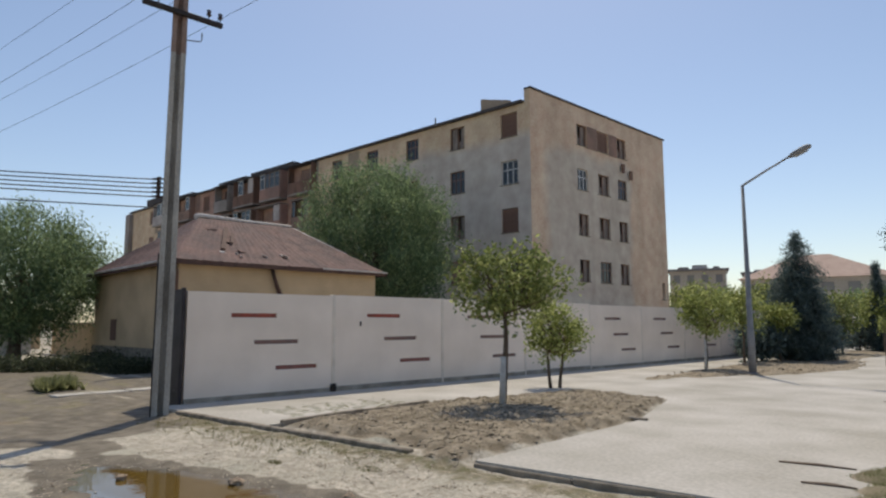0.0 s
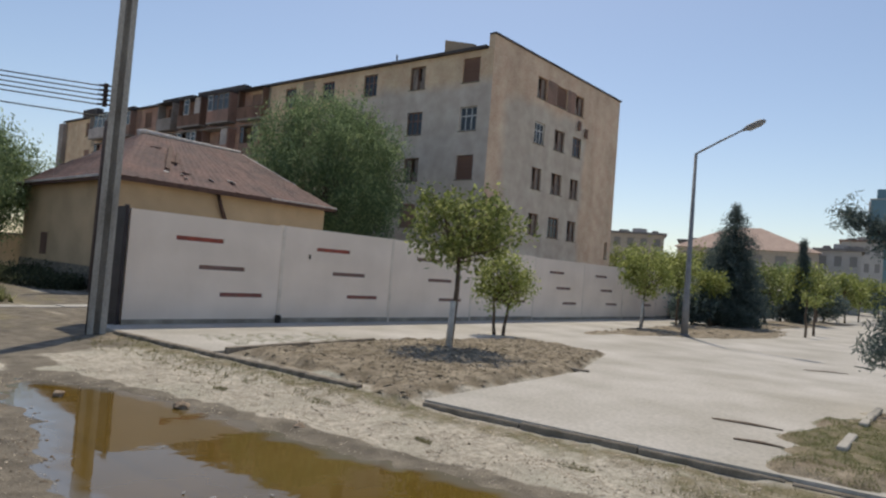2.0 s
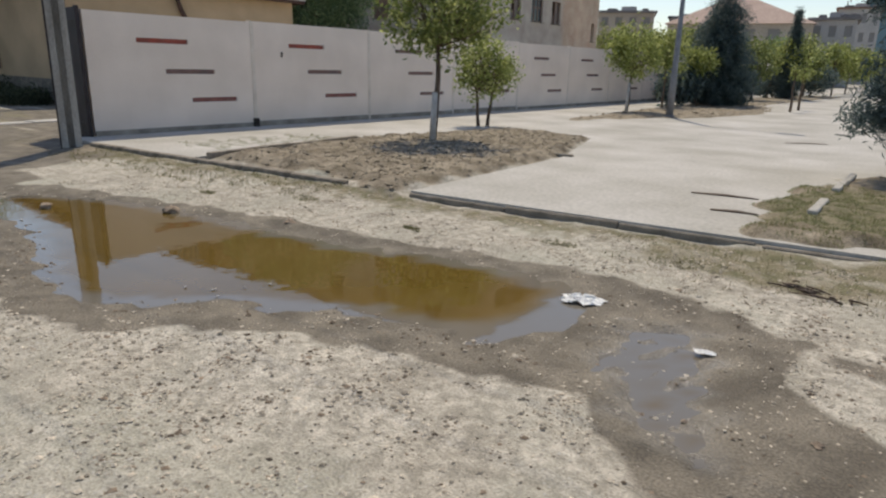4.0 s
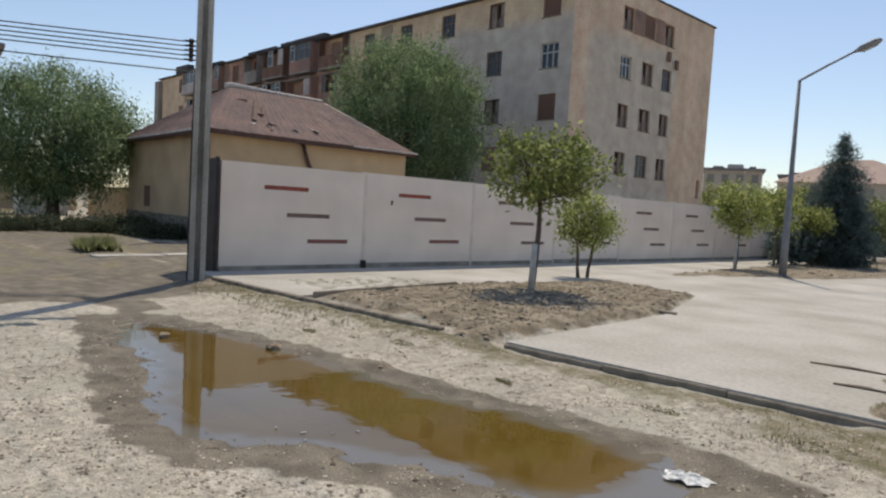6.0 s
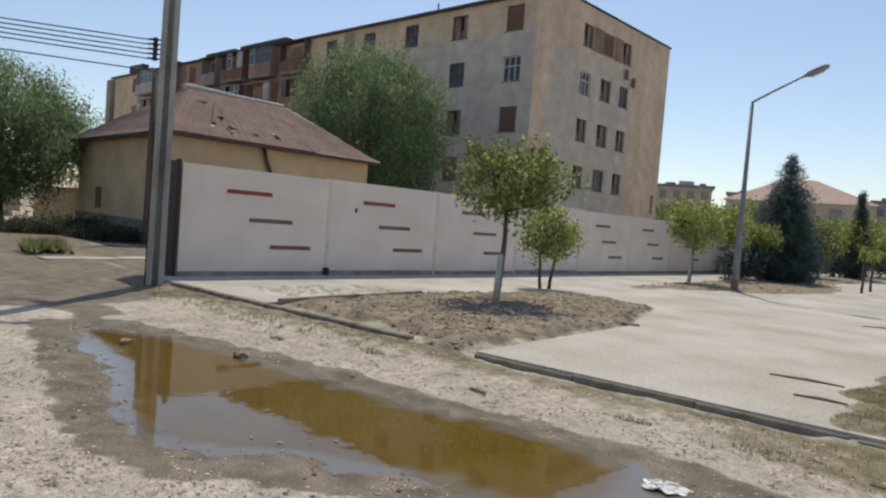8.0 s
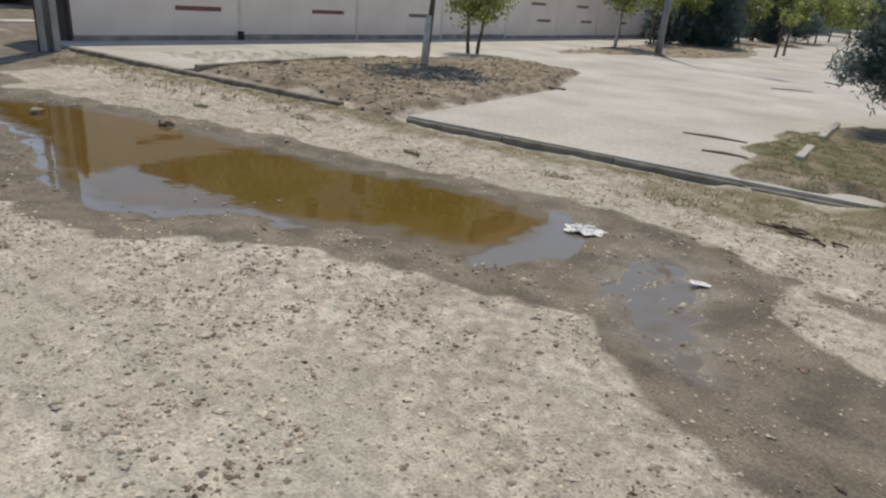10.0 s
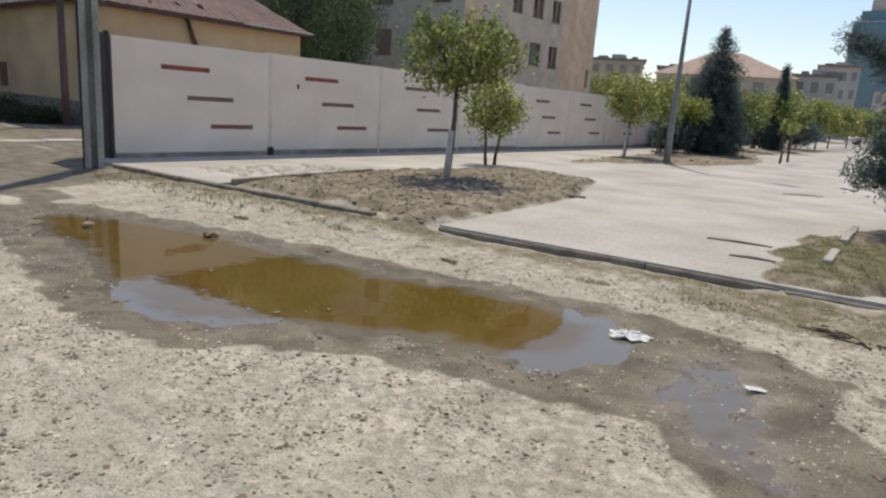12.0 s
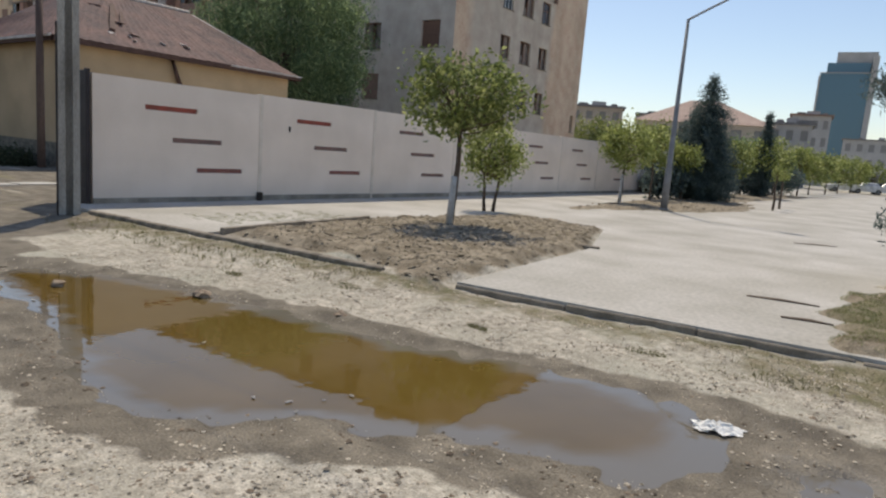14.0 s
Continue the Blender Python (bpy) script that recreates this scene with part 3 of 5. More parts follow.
# ---- concrete fence ----
FX, FY0, PW, FTOP = -13.84, 5.85, 3.87, 2.45
STRIPES = [(1.02, 2.17, 1.93), (1.61, 2.78, 1.305), (2.18, 3.33, 0.69)]
fence = thing("concrete_fence", "long white painted concrete panel fence with staggered red inlays", "fence", pose(FX, FY0, 0, 0, 0, 90))
holes = [(a, b, z - 0.05, z + 0.05) for a, b, z in STRIPES]
panel_me = mesh_of("panel", wall_mesh(PW - 0.1, -0.1, FTOP, 0.10, holes), FENCE)
back_me = mesh_of("panel_back", boxes((0, PW - 0.1, 0.104, 0.16, -0.1, FTOP)), FENCE)
inlay_me = [mesh_of("inlay", boxes((a + 0.002, b - 0.002, 0.035, 0.10, z - 0.048, z + 0.048)), (INLAY, INLAY_OLD, INLAY_MID)[i]) for i, (a, b, z) in enumerate(STRIPES)]
inlay_far = [mesh_of("inlay", boxes((a + 0.002, b - 0.002, 0.035, 0.10, z - 0.048, z + 0.048)), INLAY_OLD) for a, b, z in STRIPES]
post_me = mesh_of("post", box(bmesh.new(), -0.05, 0.05, -0.012, 0.16, -0.1, FTOP + 0.01, 0.008), JOINT)
foot_me = mesh_of("panel_foot", boxes((0, PW - 0.1, -0.03, -0.002, -0.1, 0.12)), FENCE_FOOT)
NP = 15
for i in range(NP):
    p = part("panel", panel_me, FENCE, fence, m=pose(i * PW + 0.05, random.uniform(-0.012, 0.012), random.uniform(-0.02, 0.02)))
    part("panel_back", back_me, FENCE, p)
    part("panel_foot", foot_me, FENCE_FOOT, p, "dirty grey concrete foot")
    for s in range(3):
        part("inlay", (inlay_me if i in (0, 1) else inlay_far)[s], INLAY, p, "faded brick red inlay strip")
    if i:
        part("post", post_me, FENCE, fence, m=pose(i * PW, 0, 0))
part("foot_block", box(bmesh.new(), PW - 0.09, PW + 0.05, -0.09, -0.014, -0.1, 0.2, 0.01), IRON, fence, "small dark block at the joint")
# thin dark box added in place of a smudge on the panel
part("smudge_mark", box(bmesh.new(), PW + 0.82, PW + 0.86, -0.03, -0.0, 1.66, 1.78, 0.004), IRON, fence, "small dark smudge on the fence panel")
leaf = thing("metal_gate_leaf", "dark sheet steel gate leaf folded back at the fence end", "gate", pose(FX - 0.02, FY0 - 0.03, 0))
part("sheet", boxes((-0.95, -0.03, -0.02, 0.02, -0.05, 2.47)), DARK_STEEL, leaf)
part("gate_post", box(bmesh.new(), -0.03, 0.05, -0.05, 0.03, -0.1, 2.50, 0.01), DARK_STEEL, leaf)
for z in (0.25, 1.25, 2.25):
    part("rail", boxes((-0.95, -0.03, -0.045, -0.021, z - 0.03, z + 0.03)), DARK_STEEL, leaf)

# ---- utility pole with its arms and cables ----
PX, PY = -12.90, 5.07
pole = thing("utility_pole", "tall grey concrete utility pole with brown head", "utility pole", pose(PX, PY, 0, -0.15, 0.15, 0) @ pose(0, 0, 0, 0, 0, 69))


def pole_shaft(z0, z1, w0, w1):
    """Tapered shaft with a channel down its face."""
    bm = bmesh.new()
    rings = []
    for z, w in ((z0, w0), (z1, w1)):
        h, d, g, q = w / 2, w * 0.3, w * 0.17, w * 0.44
        prof = [(-h, -d), (-g, -d), (-g, -d + q), (g, -d + q), (g, -d), (h, -d), (h, d), (-h, d)]
        rings.append([bm.verts.new((x, y, z)) for x, y in prof])
    for k in range(8):
        bm.faces.new((rings[0][k], rings[0][(k + 1) % 8], rings[1][(k + 1) % 8], rings[1][k]))
    bm.faces.new(rings[1])
    return bm


part("shaft", pole_shaft(-0.3, 7.3, 0.325, 0.295), POLE, pole)
part("head", pole_shaft(7.3, 9.9, 0.30, 0.27), POLE_TOP, pole, "brown stained pole head")
part("tarred_strip", boxes((-0.188, -0.164, -0.10, 0.09, -0.2, 3.1)), TAR, pole, "black tarred strip on the pole foot")


def insulator():
    bm = bmesh.new()
    tube(bm, [(0, 0, 0), (0, 0, 0.1)], [0.012, 0.012], 6)
    tube(bm, [(0, 0, 0.08), (0, 0, 0.1), (0, 0, 0.13), (0, 0, 0.15), (0, 0, 0.2), (0, 0, 0.22)], [0.03, 0.055, 0.05, 0.035, 0.05, 0.02], 10)
    return mesh_of("insulator", bm, PORCELAIN)


ins_me = insulator()


def crossarm(z, length, turn):
    arm = part("crossarm", box(bmesh.new(), -0.045, 0.045, -length / 2, length / 2, -0.05, 0.05, 0.006), IRON, pole, "dark iron crossarm", pose(0.07, -0.15, z, 0, 0, turn))
    for y in (-length / 2 + 0.05, -length / 2 + 0.3, length / 2 - 0.3, length / 2 - 0.05):
        part("insulator", ins_me, PORCELAIN, arm, m=pose(0, y, 0.05))
    return arm


crossarm(8.12, 1.65, -69)
crossarm(9.15, 1.55, -69)
hook_me = mesh_of("hook", tube(bmesh.new(), [(0, 0, 0), (0.3, 0, 0), (0.32, 0, 0.03), (0.32, 0, 0.2)], [0.012] * 4, 6), IRON)
for z, turn in ((7.62, -5), (8.6, -5), (8.65, 175)):
    part("hook", hook_me, IRON, pole, m=pose(0, 0, z, 0, 0, turn) @ pose(0.12, 0, 0))
spool_me = mesh_of("spool", tube(bmesh.new(), [(0, 0, 0), (0.05, 0, 0), (0.06, 0, 0), (0.13, 0, 0), (0.14, 0, 0), (0.22, 0, 0)], [0.015, 0.015, 0.045, 0.045, 0.015, 0.015], 8), PORCELAIN)
WZ = (4.63, 4.54, 4.45, 4.36, 4.27)
for z in WZ:
    part("spool", spool_me, PORCELAIN, pole, "dark spool insulator", pose(0, 0, z, 0, 0, 172) @ pose(0.15, 0, 0))


def cable(a, b, sag, r=0.011, label="black overhead cable hung from the pole"):
    a, b = Vector(a), Vector(b)
    pts = [a.lerp(b, i / 24) - Vector((0, 0, sag * 4 * (i / 24) * (1 - i / 24))) for i in range(25)]
    ob = part("overhead_cable", tube(bmesh.new(), pts, [r] * 25, 5), WIRE)
    tagged(ob, label, "cable", "overhead cables")


for k, z in enumerate(WZ + (4.05,)):
    cable((PX - 0.16, PY - 0.14, z), (PX - 15.5 - 0.5 * k, PY - 26, z + 1.5 + 0.14 * k), 0.32, 0.013)
for y in (-0.8, 0.8):
    cable((PX, PY + 0.07 + y, 8.34), (PX + 38, PY + y + 1.5, 8.6), 0.9, 0.005, "thin overhead power line between poles")
    cable((PX, PY + 0.07 + y, 8.34), (PX - 42, PY + y - 9.0, 8.3), 0.9, 0.005, "thin overhead power line between poles")
for y in (-0.75, 0.75):
    cable((PX, PY + 0.08 + y, 9.37), (PX + 38, PY + y + 1.5, 9.6), 0.9, 0.005, "thin overhead power line between poles")
    cable((PX, PY + 0.08 + y, 9.37), (PX - 42, PY + y - 9.0, 9.3), 0.9, 0.005, "thin overhead power line between poles")
# ---- old single-storey house ----
HX0, HX1, HY0, HY1, EZ, RZ = -34.6, -24.4, 9.8, 19.2, 4.08, 6.75
house = thing("old_house", "ochre plastered single-storey house with rust red hip roof", "house")
bm = boxes((HX0, HX1, HY0, HY1, -0.2, EZ))
part("wall", bm, OCHRE, house)
part("plinth", boxes((HX0 - 0.04, HX1 + 0.04, HY0 - 0.04, HY1 + 0.04, -0.2, 0.75)), KERB, house, "grey cement plinth")
o = 0.38
xm, ya, yb = (HX0 + HX1) / 2, HY0 + 2.9, HY1 - 1.65
base = [(HX0 - o, HY0 - o), (HX1 + o, HY0 - o), (HX1 + o, HY1 + o), (HX0 - o, HY1 + o)]


def roof_sheets():
    """Hip roof of ribbed sheets with uneven rows."""
    bm = bmesh.new()
    r0, r1 = Vector((xm, ya, RZ)), Vector((xm, yb, RZ))
    e = [Vector((x, y, EZ + 0.06)) for x, y in base]
    for quad in ((e[1], e[2], r1, r0), (e[3], e[0], r0, r1), (e[0], e[1], r0, r0), (e[2], e[3], r1, r1)):
        a, b, c, d = quad
        n, rows = 60, 9
        nrm = (b - a).cross(c - a).normalized()
        grid = []
        for j in range(rows + 1):
            v = j / rows
            line = []
            for i in range(n + 1):
                u = i / n
                p = a.lerp(b, u).lerp(d.lerp(c, u), v)
                off = 0.022 * (i % 2) + 0.03 * (1 - (j % 2)) * 0.5 + random.uniform(-0.012, 0.012)
                if j == rows:
                    off = 0.01
                line.append(bm.verts.new(p + nrm * off))
            grid.append(line)
        for j in range(rows):
            for i in range(n):
                bm.faces.new((grid[j][i], grid[j][i + 1], grid[j + 1][i + 1], grid[j + 1][i]))
    bmesh.ops.remove_doubles(bm, verts=bm.verts[:], dist=0.09)
    return bm


part("roof", roof_sheets(), ROOF, house, "weathered rust red corrugated roof")
eb = bmesh.new()
for (x0, y0), (x1, y1) in zip(base, base[1:] + base[:1]):
    box(eb, min(x0, x1) - 0.03, max(x0, x1) + 0.03, min(y0, y1) - 0.03, max(y0, y1) + 0.03, EZ - 0.10, EZ + 0.07)
part("eave_board", eb, EAVE, house)
part("soffit", boxes((HX0 - o + 0.04, HX1 + o - 0.04, HY0 - o + 0.04, HY1 + o - 0.04, EZ - 0.02, EZ + 0.03)), EAVE, house)
rb = bmesh.new()
pts = [Vector((xm, ya - 0.25, RZ - 0.02)), Vector((xm, ya, RZ + 0.07)), Vector((xm, (ya + yb) / 2, RZ + 0.04)), Vector((xm, yb, RZ + 0.05))]
tube(rb, pts, [0.14, 0.13, 0.09, 0.08], 7)
part("ridge_cap", rb, RIDGE, house, "pale mortar ridge cap")
hc = bmesh.new()
tube(hc, [(xm, yb + 0.15, RZ - 0.06), (HX1 - 1.9, yb + 1.3, EZ + 1.1)], [0.06, 0.05], 6)
part("hip_cap", hc, RIDGE, house)
hole = part("vent", boxes((-32.0, -31.2, HY0 - 0.03, HY0 + 0.02, 1.0, 1.95)), OLDWOOD, house, "dark vent opening with worn edge")
part("vent_frame", boxes((-32.08, -31.12, HY0 - 0.018, HY0 - 0.001, 0.92, 2.03)), OCHRE, house)
dp = bmesh.new()
tube(dp, [(HX1 + 0.22, HY0 - 0.2, EZ), (HX1 + 0.1, HY0 - 0.1, EZ - 0.35), (HX1 + 0.1, HY0 - 0.1, 0.15)], [0.075] * 3, 8)
part("downpipe", dp, OLDWOOD, house, "rusty brown downpipe at the corner")
part("service_mast", tube(bmesh.new(), [(HX1 + 0.08, HY0 - 0.62, -0.2), (HX1 + 0.08, HY0 - 0.62, 3.0), (HX1 + 0.1, HY0 - 0.62, 6.0)], [0.13, 0.12, 0.1], 8), MAST, house, "brown wooden service mast at the corner")
part("gutter_lip", boxes((HX0 - o - 0.03, HX1 + o + 0.03, HY0 - o - 0.09, HY0 - o - 0.034, EZ + 0.02, EZ + 0.10)), RIDGE, house, "pale gutter lip along the eave")
part("gutter_lip", boxes((HX1 + o + 0.034, HX1 + o + 0.08, HY1 - 3.2, HY1 + o, EZ + 0.03, EZ + 0.09)), RIDGE, house, "pale gutter lip along the eave")
gp = bmesh.new()
tube(gp, [(HX1 + 0.25, 13.3, EZ - 0.03), (HX1 + 0.2, 13.65, EZ - 0.14), (HX1 + 0.12, 13.9, EZ - 0.75), (HX1 + 0.05, 14.2, EZ - 1.3)], [0.07, 0.07, 0.08, 0.1], 7)
part("broken_gutter", gp, EAVE, house, "broken hanging gutter piece")
for k in (0, 2, 5):
    x = HX1 - 0.9 - 0.5 * k
    z = EZ + 0.085 + (RZ - EZ) * (HX1 + o - x) / (HX1 + o - xm)
    slate = box(bmesh.new(), -0.14, 0.14, -0.3, 0.3, 0, 0.015)
    part("loose_sheet", slate, ROOF, house, m=pose(x, 12.7 - 0.05 * k + random.uniform(-0.2, 0.2), z, random.uniform(-6, 6), 26 + random.uniform(-6, 6), random.uniform(-25, 25)))

for k in range(6):
    t_ = random.uniform(0.12, 0.9)
    y_ = random.uniform(HY0 + 2.0, HY1 - 1.2)
    x_ = HX1 + o - 0.35 - 1.6 * t_ * t_
    z_ = EZ + 0.075 + (RZ - EZ) * (HX1 + o - x_) / (HX1 + o - xm)
    w_ = random.uniform(0.06, 0.16)
    part("roof_rubble", box(bmesh.new(), -w_, w_, -w_ * 1.5, w_ * 1.5, 0, 0.03, 0.01), RIDGE, house, "", pose(x_, y_, z_, 0, 26, random.uniform(0, 90)))
gap = boxes((-1.7, 1.7, -0.09, 0.09, 0, 0.05), (-0.9, 0.6, 0.25, 0.36, 0, 0.045))
part("roof_gap", gap, EAVE, house, "dark gap where roof sheets slipped", pose(HX1 - 2.2, 12.6, EZ + 0.12 + (RZ - EZ) * (2.2 + o) / (HX1 + o - xm), 0, 25.4, 0) @ pose(0, 0, 0, 0, 0, -24))

# ---- apartment block ----
CX, CY, TOPZ, STOREY = -25.9, 33.15, 17.4, 3.3
EAVEZ = 16.5
block = thing("apartment_block", "worn five-storey apartment block with stained plaster and old windows", "apartment building")
RW = 18.2
LV = Vector((-64.6, -4.1, 0))
LW = LV.length
lt = math.degrees(math.atan2(-LV.y, -LV.x))
END_M = pose(CX, CY, 0, 0, 0, 90)                       # x runs along +y, faces +x
LONG_M = pose(CX + LV.x, CY + LV.y, 0, 0, 0, lt)        # x runs back to the corner, faces -y
SILLS = [14.5 - STOREY * k for k in range(5)]
end_holes = []
for s in SILLS:
    for c, w in ((6.0, 1.3), (8.75, 1.5), (11.4, 1.3)):
        end_holes.append((c - w / 2, c + w / 2, s + 0.1, s + 1.65))
end_holes.append((17.1, 17.6, 3.7, 5.1))
long_cols = [LW - 1.75 - 4.7 * k for k in range(13)]
long_holes = []
for s in SILLS:
    for k, c in enumerate(long_cols):
        long_holes.append((c - 0.7, c + 0.7, s - 0.1, s + 1.55))


def facade_mat(name, warm, grey, lo, hi, axis_lo, axis_hi, red=None):
    """Plaster, ochre with a large grey cement-rendered area of its own shape."""
    m = mat(name, warm, 0.93, tuple(c * 0.82 for c in warm), 0.25, 7, 0.3, amount=0.35, dist=0.03)
    n, l = m.node_tree.nodes, m.node_tree.links
    b = n["Principled BSDF"]
    src = b.inputs["Base Color"].links[0].from_socket
    tc, sep, noise_n = n.new("ShaderNodeTexCoord"), n.new("ShaderNodeSeparateXYZ"), n.new("ShaderNodeTexNoise")
    noise_n.inputs["Scale"].default_value, noise_n.inputs["Detail"].default_value = 0.22, 7.0
    l.new(tc.outputs["Object"], sep.inputs["Vector"])
    l.new(tc.outputs["Object"], noise_n.inputs["Vector"])

    def step(sock, a, c):
        r = n.new("ShaderNodeMapRange")
        r.inputs["From Min"].default_value, r.inputs["From Max"].default_value = a, c
        l.new(sock, r.inputs["Value"])
        return r.outputs["Result"]

    def mul(a, c, op="MULTIPLY"):
        q = n.new("ShaderNodeMath")
        q.operation = op
        l.new(a, q.inputs[0])
        l.new(c, q.inputs[1])
        return q.outputs[0]

    area = mul(step(sep.outputs["Z"], hi + 1.2, hi - 1.2), mul(step(sep.outputs["X"], axis_lo - 1.5, axis_lo + 1.5), step(sep.outputs["X"], axis_hi + 0.8, axis_hi - 0.8)))
    edge_n = step(mul(area, noise_n.outputs["Fac"], "ADD"), 0.85, 1.25)
    mix = n.new("ShaderNodeMix")
    mix.data_type = "RGBA"
    mix.inputs["B"].default_value = (*grey, 1)
    l.new(edge_n, mix.inputs["Factor"])
    l.new(src, mix.inputs["A"])
    if red:
        blot, redmix = n.new("ShaderNodeTexNoise"), n.new("ShaderNodeMix")
        blot.inputs["Scale"].default_value, blot.inputs["Detail"].default_value = 0.5, 6.0
        l.new(tc.outputs["Object"], blot.inputs["Vector"])
        zone = mul(step(sep.outputs["X"], red[0] - 1, red[0] + 1), step(sep.outputs["X"], red[1] + 3, red[1] - 3))
        redmix.data_type = "RGBA"
        redmix.inputs["B"].default_value = (0.40, 0.245, 0.19, 1)
        l.new(step(mul(zone, blot.outputs["Fac"], "ADD"), 1.2, 1.5), redmix.inputs["Factor"])
        l.new(src, redmix.inputs["A"])
        l.new(redmix.outputs["Result"], mix.inputs["A"])
    fine = n.new("ShaderNodeTexNoise")
    fine.inputs["Scale"].default_value, fine.inputs["Detail"].default_value = 1.1, 8.0
    l.new(tc.outputs["Object"], fine.inputs["Vector"])
    over = n.new("ShaderNodeMix")
    over.data_type, over.blend_type = "RGBA", "OVERLAY"
    over.inputs["Factor"].default_value = 0.45
    l.new(mix.outputs["Result"], over.inputs["A"])
    l.new(fine.outputs["Fac"], over.inputs["B"])
    run, mp, streak, wash = n.new("ShaderNodeTexNoise"), n.new("ShaderNodeMapping"), n.new("ShaderNodeValToRGB"), n.new("ShaderNodeMix")
    mp.inputs["Scale"].default_value = (1.0, 1.0, 0.2)
    run.inputs["Scale"].default_value, run.inputs["Detail"].default_value = 0.55, 7.0
    l.new(tc.outputs["Object"], mp.inputs["Vector"])
    l.new(mp.outputs["Vector"], run.inputs["Vector"])
    streak.color_ramp.elements[0].position, streak.color_ramp.elements[1].position = 0.36, 0.6
    streak.color_ramp.elements[0].color, streak.color_ramp.elements[1].color = (0.66, 0.64, 0.62, 1), (1, 1, 1, 1)
    l.new(run.outputs["Fac"], streak.inputs["Fac"])
    wash.data_type, wash.blend_type = "RGBA", "MULTIPLY"
    wash.inputs["Factor"].default_value = 0.35
    l.new(over.outputs["Result"], wash.inputs["A"])
    l.new(streak.outputs["Color"], wash.inputs["B"])
    l.new(wash.outputs["Result"], b.inputs["Base Color"])
    return m


END_PL = facade_mat("end_wall_plaster", (0.73, 0.545, 0.40), (0.58, 0.50, 0.415), 0, 14.2, 1.5, 12.6)
LONG_PL = facade_mat("long_wall_plaster", (0.73, 0.555, 0.385), (0.58, 0.51, 0.445), 0, 14.6, LW - 16.0, LW + 2, red=(11.0, 41.0))
end_wall = part("end_wall", wall_mesh(RW, -0.2, TOPZ, 0.4, end_holes), END_PL, block, "stained ochre and grey rendered gable wall", END_M)
long_wall = part("long_wall", wall_mesh(LW - 0.45, -0.2, EAVEZ, 0.4, long_holes), LONG_PL, block, "ochre and grey rendered long wall with repairs", LONG_M)
part("corner_strip", boxes((LW - 0.45, LW, 0.0, 0.4, -0.2, TOPZ)), LONG_PL, block, "", LONG_M)
rr = bmesh.new()
c1, c2 = Vector((CX - 0.4, CY + 0.4, 16.2)), LONG_M @ Vector((0, 0.4, 16.2))
quad = [c1, Vector((CX - 0.4, CY + RW, 16.2)), c2 + Vector((0, RW, 0)), c2]
top = [rr.verts.new(p + Vector((0, 0, 0.1))) for p in quad]
low = [rr.verts.new(p) for p in quad]
rr.faces.new(top)
rr.faces.new(low[::-1])
for i in range(4):
    rr.faces.new((low[i], low[(i + 1) % 4], top[(i + 1) % 4], top[i]))
part("roof", rr, ROOF_EDGE, block, "flat grey roof")
part("roof_edge", boxes((-0.05, RW + 0.1, -0.1, 0.45, TOPZ, TOPZ + 0.12)), ROOF_EDGE, block, "dark coping along the gable", END_M)
part("eave_edge", boxes((0, LW - 0.5, -0.28, 0.42, EAVEZ, EAVEZ + 0.18)), ROOF_EDGE, block, "dark eave along the long roof", LONG_M)
part("parapet", boxes((LW - 4.4, LW - 0.45, 1.0, 1.25, 16.3, 16.9), (LW - 4.4, LW - 4.1, 0.56, 1.25, EAVEZ + 0.18, 17.7)), PLASTER, block, "", LONG_M)
vm = bmesh.new()
ridge = [(LW - 4.4, 0.25, 17.75), (LW - 1.9, 0.25, 17.1), (LW - 1.9, 0.25, EAVEZ + 0.18), (LW - 4.4, 0.25, EAVEZ + 0.18)]
f = [vm.verts.new(p) for p in ridge] + [vm.verts.new((x, y + 0.3, z)) for x, y, z in ridge]
for face in ((0, 1, 2, 3), (7, 6, 5, 4), (0, 4, 5, 1), (1, 5, 6, 2), (2, 6, 7, 3), (3, 7, 4, 0)):
    vm.faces.new([f[k] for k in face])
part("roof_upstand", vm, PLASTER, block, "grey roof upstand", LONG_M)
for k, (a, b, z) in enumerate(((30.5, 38.0, 0.35), (24.0, 29.5, 0.28), (5.6, 9.2, 0.85), (14.0, 18.0, 0.22))):
    part("roof_step", boxes((a, b, -0.35, 0.4, EAVEZ + 0.18, EAVEZ + 0.18 + z)), ROOF_EDGE, block, "", LONG_M)
for x in (LW - 9.2, LW - 33.0):
    part("roof_pipe", tube(bmesh.new(), [(x, 0.6, EAVEZ), (x, 0.6, EAVEZ + 1.0)], [0.06, 0.06], 6), IRON, block, "", LONG_M)
part("back_wall", boxes((0, LW, RW - 0.4, RW, -0.2, 16.2)), PLASTER, block, "", LONG_M)
part("floor_slabs", boxes(*[(0.5, LW - 0.6, 0.42, 5.0, s - 1.0, s - 0.85) for s in SILLS]), HOLLOW, block, "", LONG_M)
part("inner_wall", boxes((0.5, LW - 0.6, 1.6, 1.75, 0, 16.1)), HOLLOW, block, "", LONG_M)
part("inner_wall", boxes((1.8, RW - 0.4, 1.6, 1.75, 0, 16.1)), HOLLOW, block, "", END_M)
part("side_wall", boxes((RW - 0.4, RW, 0.4, 14.0, -0.2, 16.2)), PLASTER_WARM, block, "", END_M)

# windows: kinds are built once and shared
W, H = 1.3, 1.6


